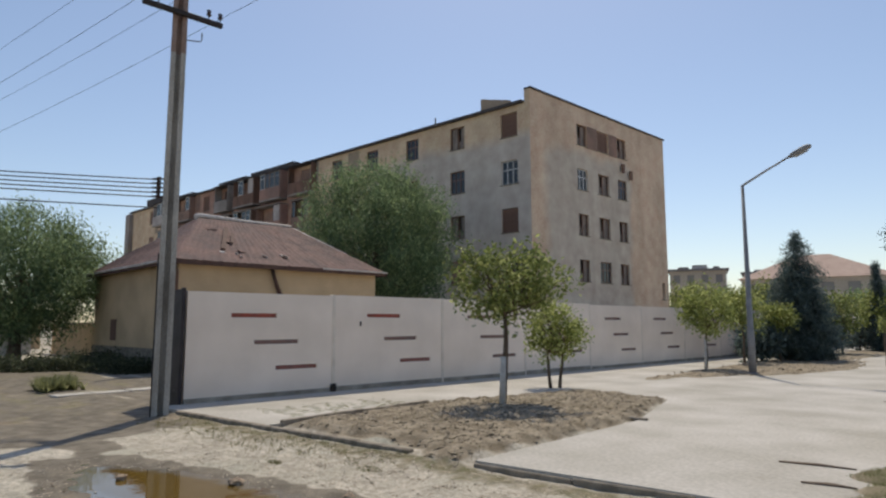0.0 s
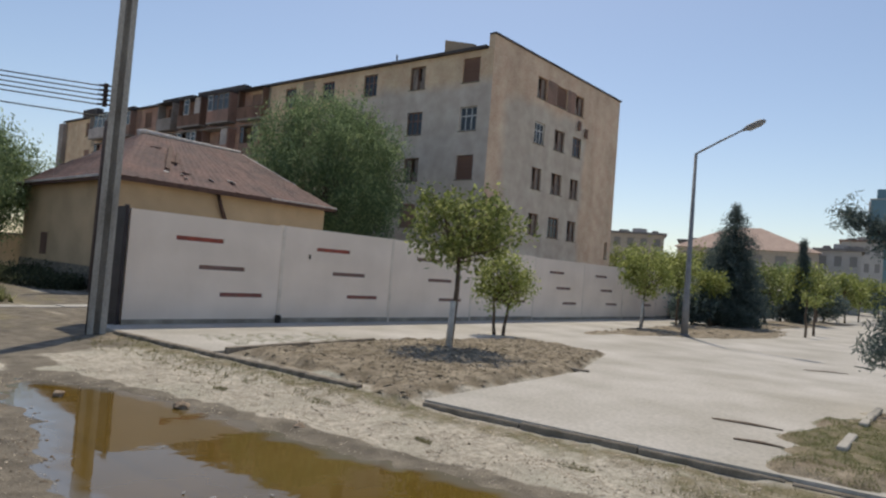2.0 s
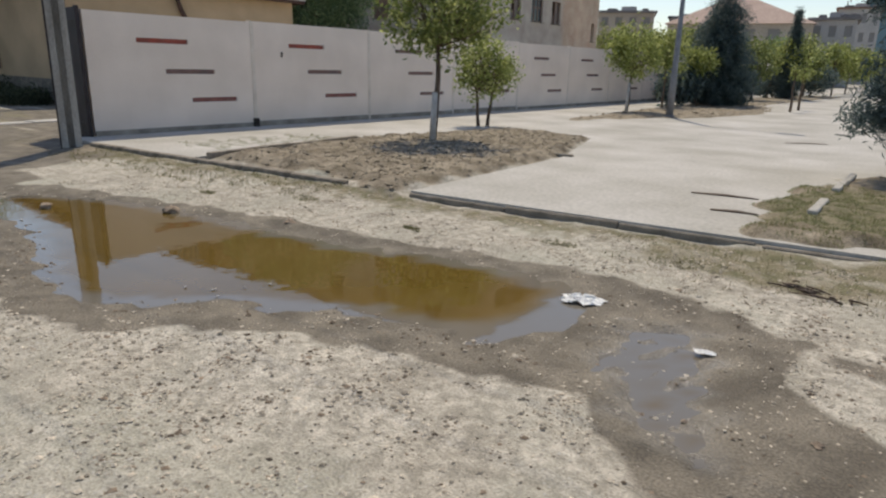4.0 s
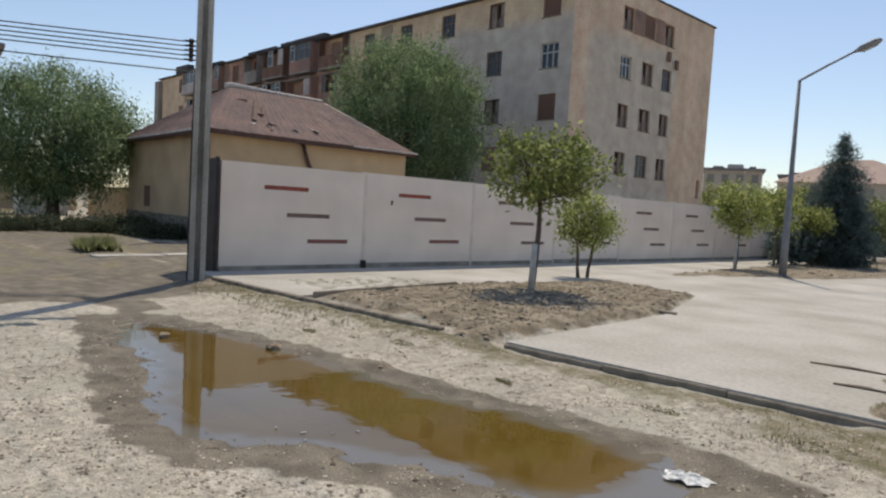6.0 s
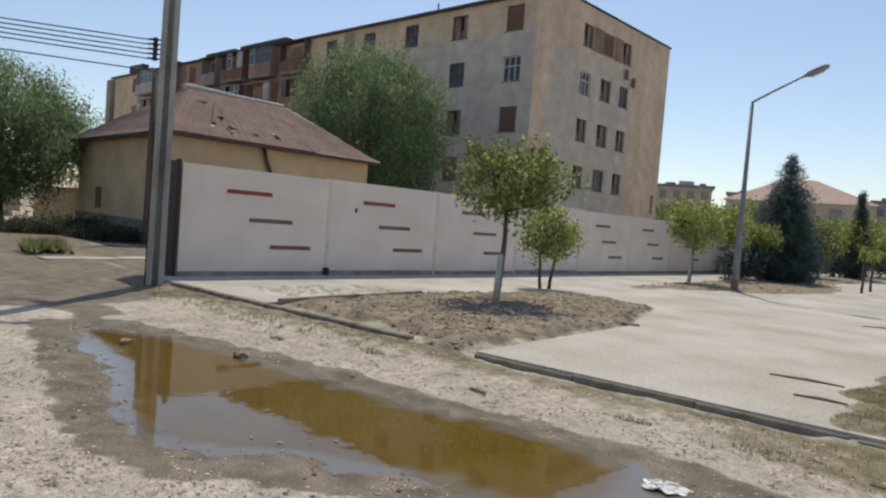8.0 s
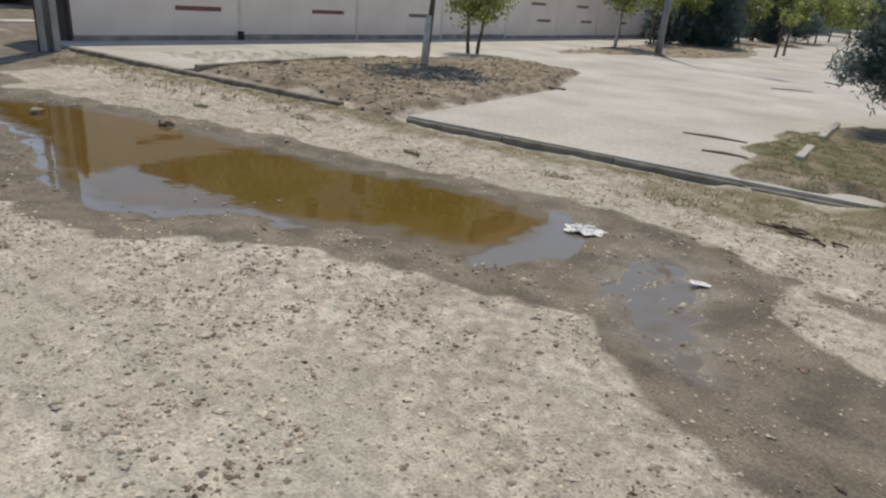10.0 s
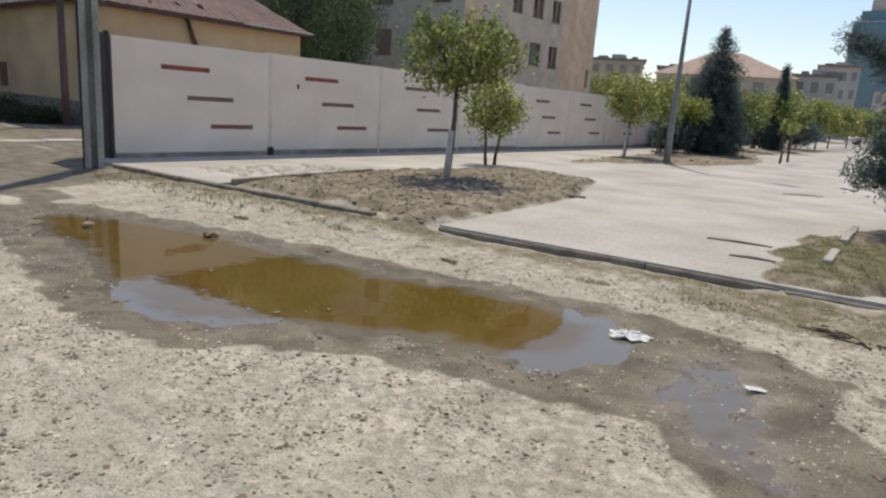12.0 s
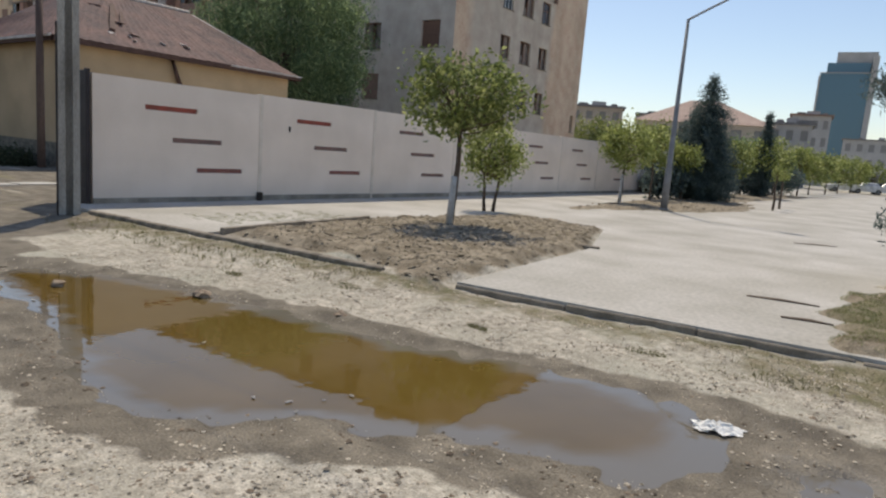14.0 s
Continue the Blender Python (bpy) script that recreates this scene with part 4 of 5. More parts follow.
def frame_mesh(w, h, mullions, bar=0.07, mid=0.62):
    bm = boxes((0, w, 0, 0.07, 0, bar), (0, w, 0, 0.07, h - bar, h), (0, bar, 0, 0.07, bar, h - bar), (w - bar, w, 0, 0.07, bar, h - bar))
    for q in range(1, mullions + 1):
        x = w * q / (mullions + 1)
        box(bm, x - bar / 2, x + bar / 2, 0.004, 0.066, bar, h - bar)
    if mid:
        box(bm, bar, w - bar, 0.008, 0.062, h * mid - bar / 2, h * mid + bar / 2)
    return bm


def kinds(w, h):
    return {
        "white": mesh_of("window_frame", frame_mesh(w, h, 2), WHITEFRAME),
        "brown": mesh_of("window_frame", frame_mesh(w, h, 2), OLDWOOD),
        "pane": mesh_of("pane", boxes((0.05, w - 0.05, 0.03, 0.04, 0.05, h - 0.05)), GLASS),
        "board": mesh_of("board", boxes((0.004, (w - 0.04) / 5 - 0.004, 0, 0.03, 0.02, h - 0.02)), OLDWOOD),
        "step": (w - 0.04) / 5,
        "sill": mesh_of("window_sill", boxes((-0.08, w + 0.08, -0.06, 0.02, -0.06, 0.0)), KERB),
        "curtain": mesh_of("curtain", boxes((0.03, w * 0.36, 0.0, 0.03, 0.03, h - 0.03), (w * 0.36, w * 0.62, 0.05, 0.08, 0.03, h * 0.4), (w * 0.62, w - 0.03, 0.01, 0.04, 0.03, h - 0.03)), CURTAIN),
        "thin": mesh_of("window_frame", frame_mesh(w, h, 1, 0.05, 0), OLDWOOD),
        "brick": mesh_of("infill", boxes((0.0, w, 0.06, 0.2, 0.0, h)), BRICKWORK),
    }


def put_windows(M, holes_list, kinds_of, chooser):
    for i, (a, b, z0, z1) in enumerate(holes_list):
        kind = chooser(i)
        set_ = kinds_of[round(b - a, 2)]
        win = part("window", set_["sill"], KERB, block, "", M @ pose(a, 0, z0))
        if kind in ("white", "brown"):
            part("window_frame", set_[kind], WHITEFRAME, win, "white window frame" if kind == "white" else "brown wooden window frame", pose(0, 0.12, 0))
            part("pane", set_["pane"], GLASS, win, m=pose(0, 0.12, 0))
        elif kind == "board":
            for q in range(5):
                part("board", set_["board"], OLDWOOD, win, "", pose(0.02 + q * set_["step"], 0.1 + 0.004 * (q % 2), 0))
        elif kind == "brick":
            part("infill", set_["brick"], BRICKWORK, win, "bricked up opening")
        elif kind == "dim":
            part("curtain", set_["curtain"], CURTAIN, win, "dusty curtain behind the opening", pose(0, 0.24, 0))
            part("window_frame", set_["thin"], OLDWOOD, win, "brown wooden window frame", pose(0, 0.14, 0))


ek = {1.3: kinds(1.3, 1.55), 1.5: kinds(1.5, 1.55), 0.5: kinds(0.5, 1.4)}
lk = {1.4: kinds(1.4, 1.65)}
END_KIND = ["dim", "board", "dim", "white", "dim", "brown", "dim", "dim", "dim", "dim", "brown", "dim", "dim", "brown", "board", "open"]
put_windows(END_M, end_holes, ek, lambda i: END_KIND[i])
LONG_KIND = {0: "board", 13: "white", 26: "board", 1: "dim", 14: "brown", 2: "brown", 3: "brown", 27: "dim"}
rk = random.Random(5)
put_windows(LONG_M, long_holes, lk, lambda i: LONG_KIND.get(i) or rk.choice(["dim", "brown", "brick", "white", "brown", "board", "dim"]))
# crumbling recessed bays and repairs on the far part of the long wall
for a, b in ((6.7, 7.95), (9.55, 10.7)):
    part("render_patch", boxes((a, b, -0.02, -0.003, SILLS[0] + 0.0, SILLS[0] + 1.7)), BRICKWORK, block, "brown brick infill between windows", END_M)
for k, c in enumerate(long_cols[4:]):
    for q in range(rk.choice((1, 2, 2))):
        a, w, z = c + rk.uniform(0.75, 1.6), rk.uniform(0.6, 2.1), SILLS[q] + rk.uniform(-1.6, 0.3)
        part("render_patch", boxes((a, min(a + w, c + 3.9), -0.02 - 0.01 * q, -0.003, z, z + rk.uniform(0.8, 2.4) if q else min(z + 2.6, 16.4))), rk.choice((BRICKWORK, PLASTER, GREY_RENDER, RED_RENDER)), block, "exposed patch where render has fallen", LONG_M)


def loggia(x0, x1, z, deep, panel_m, upper):
    """An enclosed balcony: floor slab, parapet panels, a patched upper part and a sheet roof."""
    lg = part("loggia", boxes((x0, x1, -deep, -0.004, z - 0.16, z)), GREY_RENDER, block, "patched enclosed balcony", LONG_M)
    part("parapet_panel", boxes((x0 + 0.02, x1 - 0.02, -deep, -deep + 0.07, z + 0.004, z + 1.05)), panel_m, lg)
    for x in (x0, x1 - 0.07):
        part("side_panel", boxes((x, x + 0.07, -deep + 0.075, -0.004, z + 0.004, z + 2.6)), panel_m, lg)
    n = 4
    for q in range(n):
        a, b = x0 + 0.1 + (x1 - x0 - 0.2) * q / n, x0 + 0.1 + (x1 - x0 - 0.2) * (q + 1) / n
        kind = rk.choice(upper)
        if kind == "glass":
            f = part("window_frame", frame_mesh(b - a - 0.02, 1.5, 0, 0.06, 0.7), rk.choice((OLDWOOD, WHITEFRAME, GREY_RENDER)), lg, "", pose(a + 0.01, -deep, z + 1.06))
            part("pane", boxes((0.05, b - a - 0.07, 0.03, 0.04, 0.05, 1.45)), GLASS, f)
        elif kind == "board":
            part("board", boxes((a + 0.01, b - 0.01, -deep + 0.01, -deep + 0.05, z + 1.06, z + 2.56)), rk.choice((OLDWOOD, RED_RENDER, PALE_SHEET, GREY_RENDER)), lg)
    part("sheet_roof", boxes((x0 - 0.05, x1 + 0.05, -deep - 0.12, -0.004, z + 2.6, z + 2.68)), ROOF_EDGE if z > 13 else GREY_RENDER, lg)
    return lg


for c in long_cols[5:12]:
    for q in range(3):
        if rk.random() < 0.12:
            continue
        wide = rk.uniform(1.3, 2.25)
        off = rk.uniform(-0.2, 0.2)
        loggia(c - wide + off, min(c + wide + off, c + 2.3), SILLS[q] - 0.75, rk.choice((0.7, 0.9, 1.1)), rk.choice((RED_RENDER, GREY_RENDER, RED_RENDER, BRICKWORK, PALE_SHEET, OLDWOOD)), rk.choice((("glass", "board", "gap"), ("glass", "glass", "gap"), ("board", "gap", "gap"))))
part("end_bay", boxes((-0.6, 0.7, -0.5, -0.004, 0, 16.3)), GREY_RENDER, block, "dark grey stair bay at the far end", LONG_M)
part("air_vent", boxes((RW - 0.02, RW + 0.5, 0.6, 1.1, 8.0, 8.5)), PALE, block, "grey unit on the side wall", END_M)
for a, z in ((11.1, 13.4), (12.2, 13.0)):
    part("washing", boxes((a, a + 0.35, -0.25, -0.15, z, z + 0.7)), PLASTIC if a < 11 else OLDWOOD, block, "cloth hanging at the window", END_M)

# ---- plants ----


def tree(name, label, x, y, height, crown_w, crown_lo, leaf_m, clumps, per, leaf, seed, stems=1, lime=0.0, lean=(0, 0), trunk_r=0.055, spread=0.16, slender=0.55, droop=0.2, group="young trees", base_z=None, hollow=0.35, egg=1.0):
    """A tapered trunk with limbs to every clump of a ragged crown."""
    rng = np.random.default_rng(seed)
    z0 = float(ground_height(np.array([x]), np.array([y]))[0]) if base_z is None else base_z
    t = thing(name, label, "tree", pose(x, y, z0), group)
    crown_c = np.array([lean[0], lean[1], (crown_lo + height) / 2])
    half = np.array([crown_w / 2, crown_w / 2, (height - crown_lo) / 2])
    cs = []
    while len(cs) < clumps:
        d = rng.normal(size=3)
        d /= np.linalg.norm(d)
        r = rng.uniform(hollow, 1.0) ** 0.6 * rng.uniform(0.78, 1.1)
        p = d * r
        if egg != 1.0:
            p[:2] *= 1 - (egg - 1) * p[2]
        cs.append(crown_c + p * half * 0.93)
    bm = bmesh.new()
    fork = crown_lo + 0.12 * (height - crown_lo)
    heads = []
    for s in range(stems):
        off = np.array([0.0, 0.0]) if stems == 1 else np.array([0.11 * math.cos(6.28 * s / stems + seed), 0.11 * math.sin(6.28 * s / stems + seed)])
        k = [(off[0], off[1], -0.1)]
        for q in (0.35, 0.7, 1.0):
            k.append((off[0] * (1 + q) + lean[0] * q * 0.7 + rng.normal() * 0.02, off[1] * (1 + q) + lean[1] * q * 0.7 + rng.normal() * 0.02, fork * q))
        tube(bm, k, [trunk_r * w for w in (1.25, 1.0, 0.85, 0.7)], 8)
        heads.append(k[-1])
        tube(bm, [k[-1], tuple(crown_c * 0.5 + np.array(k[-1]) * 0.5), tuple(crown_c + np.array([0, 0, half[2] * 0.5]))], [trunk_r * 0.7, trunk_r * 0.45, trunk_r * 0.15], 6)
    for i, c in enumerate(cs[: min(len(cs), 36 if height > 5 else 60)]):
        h = np.array(heads[i % stems])
        a = h + (crown_c - h) * rng.uniform(0.0, 0.8)
        mid = (a + c) / 2 + np.array([0, 0, -0.05 * half[2]])
        lb = bmesh.new() if height > 5 else bm
        tube(lb, [tuple(a), tuple(mid), tuple(c)], [trunk_r * 0.35, trunk_r * 0.22, trunk_r * 0.08], 5, cap=False)
        if height > 5:
            part("limb", lb, BARK, t)
    part("trunk", bm, BARK, t)
    if lime:
        lb = bmesh.new()
        tube(lb, [(0, 0, -0.05), (lean[0] * 0.25, lean[1] * 0.25, lime)], [trunk_r * 1.32, trunk_r * 1.1], 10)
        part("whitewash", lb, LIME, t, "whitewashed lower trunk")
    v, f = leaf_cloud(rng, cs, per, spread, leaf, slender, droop)
    raw("crown", v, f, leaf_m, t)
    return t


def conifer(name, label, x, y, height, width, seed, tiers=26, skirt=0.25, group="conifers", bare=0.0, per=34, leaf=0.16, power=0.8):
    """Layered boughs of needle sprays round a straight stem."""
    rng = np.random.default_rng(seed)
    z0 = float(ground_height(np.array([x]), np.array([y]))[0])
    t = thing(name, label, "tree", pose(x, y, z0), group)
    bm = bmesh.new()
    tube(bm, [(0, 0, -0.1), (0, 0, height * 0.5), (0, 0, height * 0.98)], [0.09 + 0.012 * height, 0.05 + 0.005 * height, 0.012], 8)
    cs = []
    for k in range(tiers):
        q = k / (tiers - 1)
        z = skirt + (height * 0.97 - skirt) * q
        rad = width / 2 * (1 - q) ** power * rng.uniform(0.75, 1.12) * (0.75 + 0.25 * min(1, q / 0.12))
        boughs = max(4, int(11 * (1 - q) + 4))
        for b in range(boughs):
            a = 6.283 * (b + rng.uniform(-0.35, 0.35)) / boughs + k * 0.7
            r = rad * rng.uniform(0.7, 1.15)
            tip = np.array([r * math.cos(a), r * math.sin(a), z - 0.10 * r + 0.08 * rng.normal()])
            root = np.array([0, 0, z + 0.05 * r])
            if k % 2 == 0 and r > 0.2:
                tube(bm, [tuple(root), tuple((root + tip) / 2 + np.array([0, 0, 0.04])), tuple(tip)], [0.022, 0.014, 0.005], 4, cap=False)
            for s in np.linspace(0.35, 1.0, max(2, int(r / 0.2))):
                cs.append(root + (tip - root) * s)
    part("trunk", bm, BARK, t)
    v, f = leaf_cloud(rng, cs, per, 0.085 + 0.01 * height * 0.5, leaf, 0.17, -0.25)
    raw("crown", v, f, NEEDLE, t)
    return t


tree("street_tree", "young tree with whitewashed trunk and airy green crown", -8.75, 10.45, 3.5, 2.7, 1.5, LEAF, 120, 34, 0.12, 3, lime=0.95, trunk_r=0.06, lean=(0.06, 0.12), spread=0.13)
tree("street_tree", "small two-stemmed tree with yellow-green rounded crown", -10.45, 14.55, 2.42, 1.85, 0.75, LEAF_YELLOW, 110, 30, 0.10, 4, stems=2, trunk_r=0.045, spread=0.11)
tree("street_tree", "young tree with pale trunk and yellow-green crown", -10.55, 23.9, 3.25, 2.5, 1.2, LEAF_YELLOW, 130, 26, 0.13, 5, trunk_r=0.05, lime=1.1, lean=(0.08, 0.1), spread=0.17)
tree("street_tree", "slim young tree with yellow-green leaves beside the pavement", -11.0, 28.6, 3.3, 2.0, 1.3, LEAF_YELLOW, 90, 24, 0.14, 6, trunk_r=0.05, spread=0.15)
tree("street_tree", "low young tree with bright green leaves behind the lamp", -10.3, 30.8, 2.6, 1.7, 1.3, LEAF_YELLOW, 80, 24, 0.13, 7, trunk_r=0.045, spread=0.13)
tree("willow", "large drooping dark green willow behind the house", -31.3, 24.6, 12.3, 10.4, 1.2, LEAF_WILLOW, 640, 110, 0.22, 11, trunk_r=0.28, spread=0.36, slender=0.28, droop=1.1, group="large trees", hollow=0.5)
tree("willow", "large bushy green tree beside the house", -36.5, 6.9, 7.6, 8.8, 0.7, LEAF_WILLOW, 500, 100, 0.2, 12, trunk_r=0.3, spread=0.38, slender=0.28, droop=1.0, group="large trees", hollow=0.5)
tree("willow", "tall green tree beside another large tree", -40.5, 1.8, 7.4, 7.0, 1.6, LEAF_WILLOW, 330, 60, 0.24, 13, trunk_r=0.26, spread=0.38, slender=0.28, droop=1.0, group="large trees", hollow=0.5)
tree("far_tree", "distant tree rising behind the house roof", -62.0, 19.0, 7.5, 5.0, 2.0, LEAF_WILLOW, 90, 20, 0.4, 14, trunk_r=0.2, spread=0.4, group="large trees")
conifer("fir_tree", "tall dark blue-green fir with broad skirt", -10.0, 32.7, 5.8, 3.1, 21, tiers=30, power=0.5)
conifer("fir_tree", "lower dark conifer next to the tall fir", -11.75, 36.5, 4.7, 3.3, 22, power=0.42)
conifer("fir_tree", "slender dark cypress among young trees", -9.9, 46.2, 5.3, 1.5, 23, per=22, leaf=0.2)
conifer("pine_tree", "dark spreading pine in the weedy bed", -0.35, 12.0, 3.55, 2.7, 24, tiers=15, skirt=0.75, per=60, leaf=0.13, power=0.5, group="conifers")
for k, (x, y, h, w) in enumerate(((-10.6, 41.0, 3.6, 2.6), (-9.8, 46.5, 3.9, 2.8), (-10.2, 52.5, 4.2, 3.2), (-9.5, 59.0, 4.0, 3.2), (-9.6, 66.0, 4.2, 3.6), (-9.2, 74.0, 4.2, 3.8), (-9.0, 83.0, 4.4, 4.2), (-8.6, 93.0, 4.4, 4.5), (-7.0, 104.0, 4.5, 5.0), (-3.5, 112.0, 4.6, 5.0), (1.0, 118.0, 4.6, 5.5))):
    tree("street_tree", "green young tree in the row along the pavement", x, y, h, w, 0.9, (LEAF, LEAF_YELLOW)[k % 2], 90, 18, 0.2 + 0.012 * k, 40 + k, trunk_r=0.06, spread=0.22, hollow=0.4)
for k, (x, y) in enumerate(((-11.0, 30.4), (-11.3, 47.5), (-10.1, 54.5), (-11.8, 40.0))):
    tree("shrub", "dark rounded evergreen shrub near the fence", x, y, 1.65 if k == 0 else 2.2, 2.0 if k == 0 else 3.2, 0.1, NEEDLE, 90, 26, 0.2, 60 + k, trunk_r=0.05, spread=0.2, group="shrubs", hollow=0.4)
for k, (x, y) in enumerate(((-6.45, 31.2), (-6.5, 33.1))):
    tree("sapling", "thin brown sapling with a small pale leafy head", x, y, 1.95, 0.5, 1.35, LEAF_YELLOW, 14, 16, 0.1, 70 + k, trunk_r=0.05, spread=0.08, group="saplings")

# low clumps for the grass and the painted shade band before the house
for k, (x, y, h, w) in enumerate(((-28.6, 2.6, 0.7, 2.2), (-29.5, 4.2, 0.8, 2.4), (-29.2, 5.8, 0.7, 2.2), (-28.8, 7.3, 0.75, 2.0), (-26.9, 8.3, 0.6, 2.0), (-30.4, 8.8, 0.8, 2.2), (-29.8, 0.8, 0.7, 2.4), (-25.3, 8.6, 0.45, 1.5))):
    tree("shrub", "low yard weeds, darkened to stand for tree shade", x, y, 0.42 * h, 1.2 * w, 0.0, SHADED_YARD_LEAF, 60, 60, 0.11, 90 + k, trunk_r=0.03, spread=0.2, group="shrubs", hollow=0.3)
for k, (az_, d_, h_, w_) in enumerate(((25.2, 60.0, 5.4, 4.6), (22.6, 63.0, 4.9, 4.4), (19.8, 58.0, 5.3, 4.2), (12.6, 66.0, 5.0, 4.6))):
    tree("far_tree", "hazy green tree beyond the fence", -d_ * math.sin(radians(az_)), d_ * math.cos(radians(az_)), h_, w_, 0.8, (LEAF, LEAF_WILLOW)[k % 2], 110, 26, 0.26, 120 + k, trunk_r=0.1, spread=0.3, group="large trees", hollow=0.4, base_z=-0.07)
# long bough of the pine reaching out over the platform
pine = [o_ for o_ in scene.objects if o_.name == "pine_tree"][0]
bb = bmesh.new()
way = [Vector((0.05, 0.0, 1.2)), Vector((-0.5, 0.0, 2.0)), Vector((-1.1, 0.05, 2.6)), Vector((-1.75, 0.1, 3.0))]
tube(bb, way, [0.05, 0.04, 0.03, 0.012], 6)
part("bough", bb, BARK, pine)
brg = np.random.default_rng(31)
tufts = []
for k in range(40):
    q = (k / 39) ** 0.8 * 2.95
    a_, b_ = way[int(q)], way[min(int(q) + 1, 3)]
    c_ = a_.lerp(b_, q - int(q))
    for _ in range(3):
        tufts.append(np.array(c_) + brg.normal(size=3) * np.array([0.14, 0.2, 0.13]) * (1.25 - 0.27 * q))
bv, bf = leaf_cloud(brg, tufts, 40, 0.07, 0.10, 0.14, -0.3)
raw("bough_needles", bv, bf, NEEDLE, pine)

# ---- street lamp ----
lamp = thing("street_lamp", "tall grey steel street lamp with angled arm", "street lamp", pose(-8.5, 22.9, 0.03))
LZ = 6.45
part("base_plate", box(bmesh.new(), -0.16, 0.16, -0.16, 0.16, -0.05, 0.05, 0.01), GALV, lamp)
part("pole", tube(bmesh.new(), [(0, 0, 0), (0, 0, 1.4), (0, 0, 1.45), (0, 0, LZ)], [0.125, 0.115, 0.1, 0.05], 12), GALV, lamp)
part("arm", tube(bmesh.new(), [(0, 0, LZ - 0.05), (0.04, 0, LZ), (0.8, 0, LZ + 0.37), (1.55, 0, LZ + 0.71)], [0.045, 0.04, 0.036, 0.032], 10), GALV, lamp)
hd = bmesh.new()
tube(hd, [(0, 0, 0), (0.08, 0, 0.01), (0.2, 0, 0.0), (0.55, 0, 0.0), (0.68, 0, -0.01), (0.72, 0, -0.01)], [0.04, 0.07, 0.13, 0.14, 0.08, 0.02], 12)
bmesh.ops.scale(hd, vec=(1.1, 1.15, 0.78), verts=hd.verts[:])
head = part("lamp_head", hd, GALV, lamp, "grey lamp head", pose(1.5, 0, LZ + 0.68, 0, -22, 0))
part("lens", box(bmesh.new(), 0.2, 0.62, -0.1, 0.1, -0.105, -0.06, 0.015), LENS, head)
tagged(lamp, "tall grey steel street lamp with angled arm")

# ---- small things on the ground ----


def blob(rng, r, flat=0.6, sub=2, rough=0.25):
    bm = bmesh.new()
    bmesh.ops.create_icosphere(bm, subdivisions=sub, radius=r)
    for v in bm.verts:
        v.co *= 1 + rng.uniform(-rough, rough)
        v.co.z *= flat
    return bm


rr_ = np.random.default_rng(77)
for x, y, r in ((-8.05, 2.85, 0.07), (-6.9, 3.72, 0.085), (-5.5, 4.28, 0.065)):
    tagged(part("rock", blob(rr_, r, 0.55), DARK_STONE, m=pose(x, y, WATER_Z + 0.025)), "dark rough stone at the puddle edge", "rock", "puddle rocks")


def sheet(name, label, x, y, z, w, d, seed, up=0.05, material=PLASTIC, turn=0):
    """A crumpled thin piece of plastic."""
    rng = np.random.default_rng(seed)
    n = 12
    vs, fs = [], []
    for i in range(n + 1):
        for j in range(n + 1):
            u, v = i / n - 0.5, j / n - 0.5
            e = max(0, 1 - 1.6 * (u * u + v * v) * 2)
            vs.append((u * w * (1 + 0.15 * rng.normal()), v * d * (1 + 0.15 * rng.normal()), up * (e * rng.uniform(0.3, 1.0)) + 0.008))
    for i in range(n):
        for j in range(n):
            a = i * (n + 1) + j
            fs.append((a, a + n + 1, a + n + 2, a + 1))
    ob = raw(name, vs, fs, material, m=pose(x, y, z, 0, 0, turn))
    return tagged(ob, label, "litter", "litter")


sheet("plastic_bag", "crumpled white plastic bag in wet mud", -2.08, 4.32, -0.105, 0.29, 0.17, 1, 0.055, turn=25)
sheet("plastic_scrap", "flat pale plastic scrap on wet mud", -1.07, 3.98, -0.095, 0.12, 0.06, 2, 0.012, turn=20)
for k, (x, y, w) in enumerate(((-4.05, 2.98, 0.06), (-4.12, 2.8, 0.045), (-4.25, 2.62, 0.07), (-4.1, 2.55, 0.05), (-4.45, 2.5, 0.06), (-7.6, 2.45, 0.08), (-1.45, 5.02, 0.07), (-0.5, 5.2, 0.06), (-5.6, 2.9, 0.06))):
    sheet("paper_scrap", "small pale scrap of paper by the puddle", x, y, max(WATER_Z, float(ground_height(np.array([x]), np.array([y]))[0])) + 0.001, 0.65 * w, w * 0.3, 10 + k, 0.004, OLDPAPER, turn=37 * k)

# gravel over the trodden earth
rng = np.random.default_rng(5)
octa = np.array([(1, 0, 0), (-1, 0, 0), (0, 1, 0), (0, -1, 0), (0, 0, 1), (0, 0, -1)], float)
octf = np.array([(0, 2, 4), (2, 1, 4), (1, 3, 4), (3, 0, 4), (2, 0, 5), (1, 2, 5), (3, 1, 5), (0, 3, 5)])


def scatter(name, label, xs, ys, sizes, material, category, lift=0.2):
    zs = ground_height(xs, ys)
    n = len(xs)
    v = octa[None] * sizes[:, None, None] * rng.uniform(0.55, 1.25, size=(n, 6, 1)) * np.array([1.1, 1, 0.42])
    a = rng.uniform(0, 6.28, n)
    c, s = np.cos(a)[:, None], np.sin(a)[:, None]
    v = np.stack([v[..., 0] * c - v[..., 1] * s, v[..., 0] * s + v[..., 1] * c, v[..., 2]], -1)
    v += np.stack([xs, ys, zs + lift * sizes], -1)[:, None]
    f = (octf[None] + 6 * np.arange(n)[:, None, None]).reshape(-1, 3)
    ob = raw(name, v.reshape(-1, 3), f.tolist(), material)
    return tagged(ob, label, category, kind="stuff")


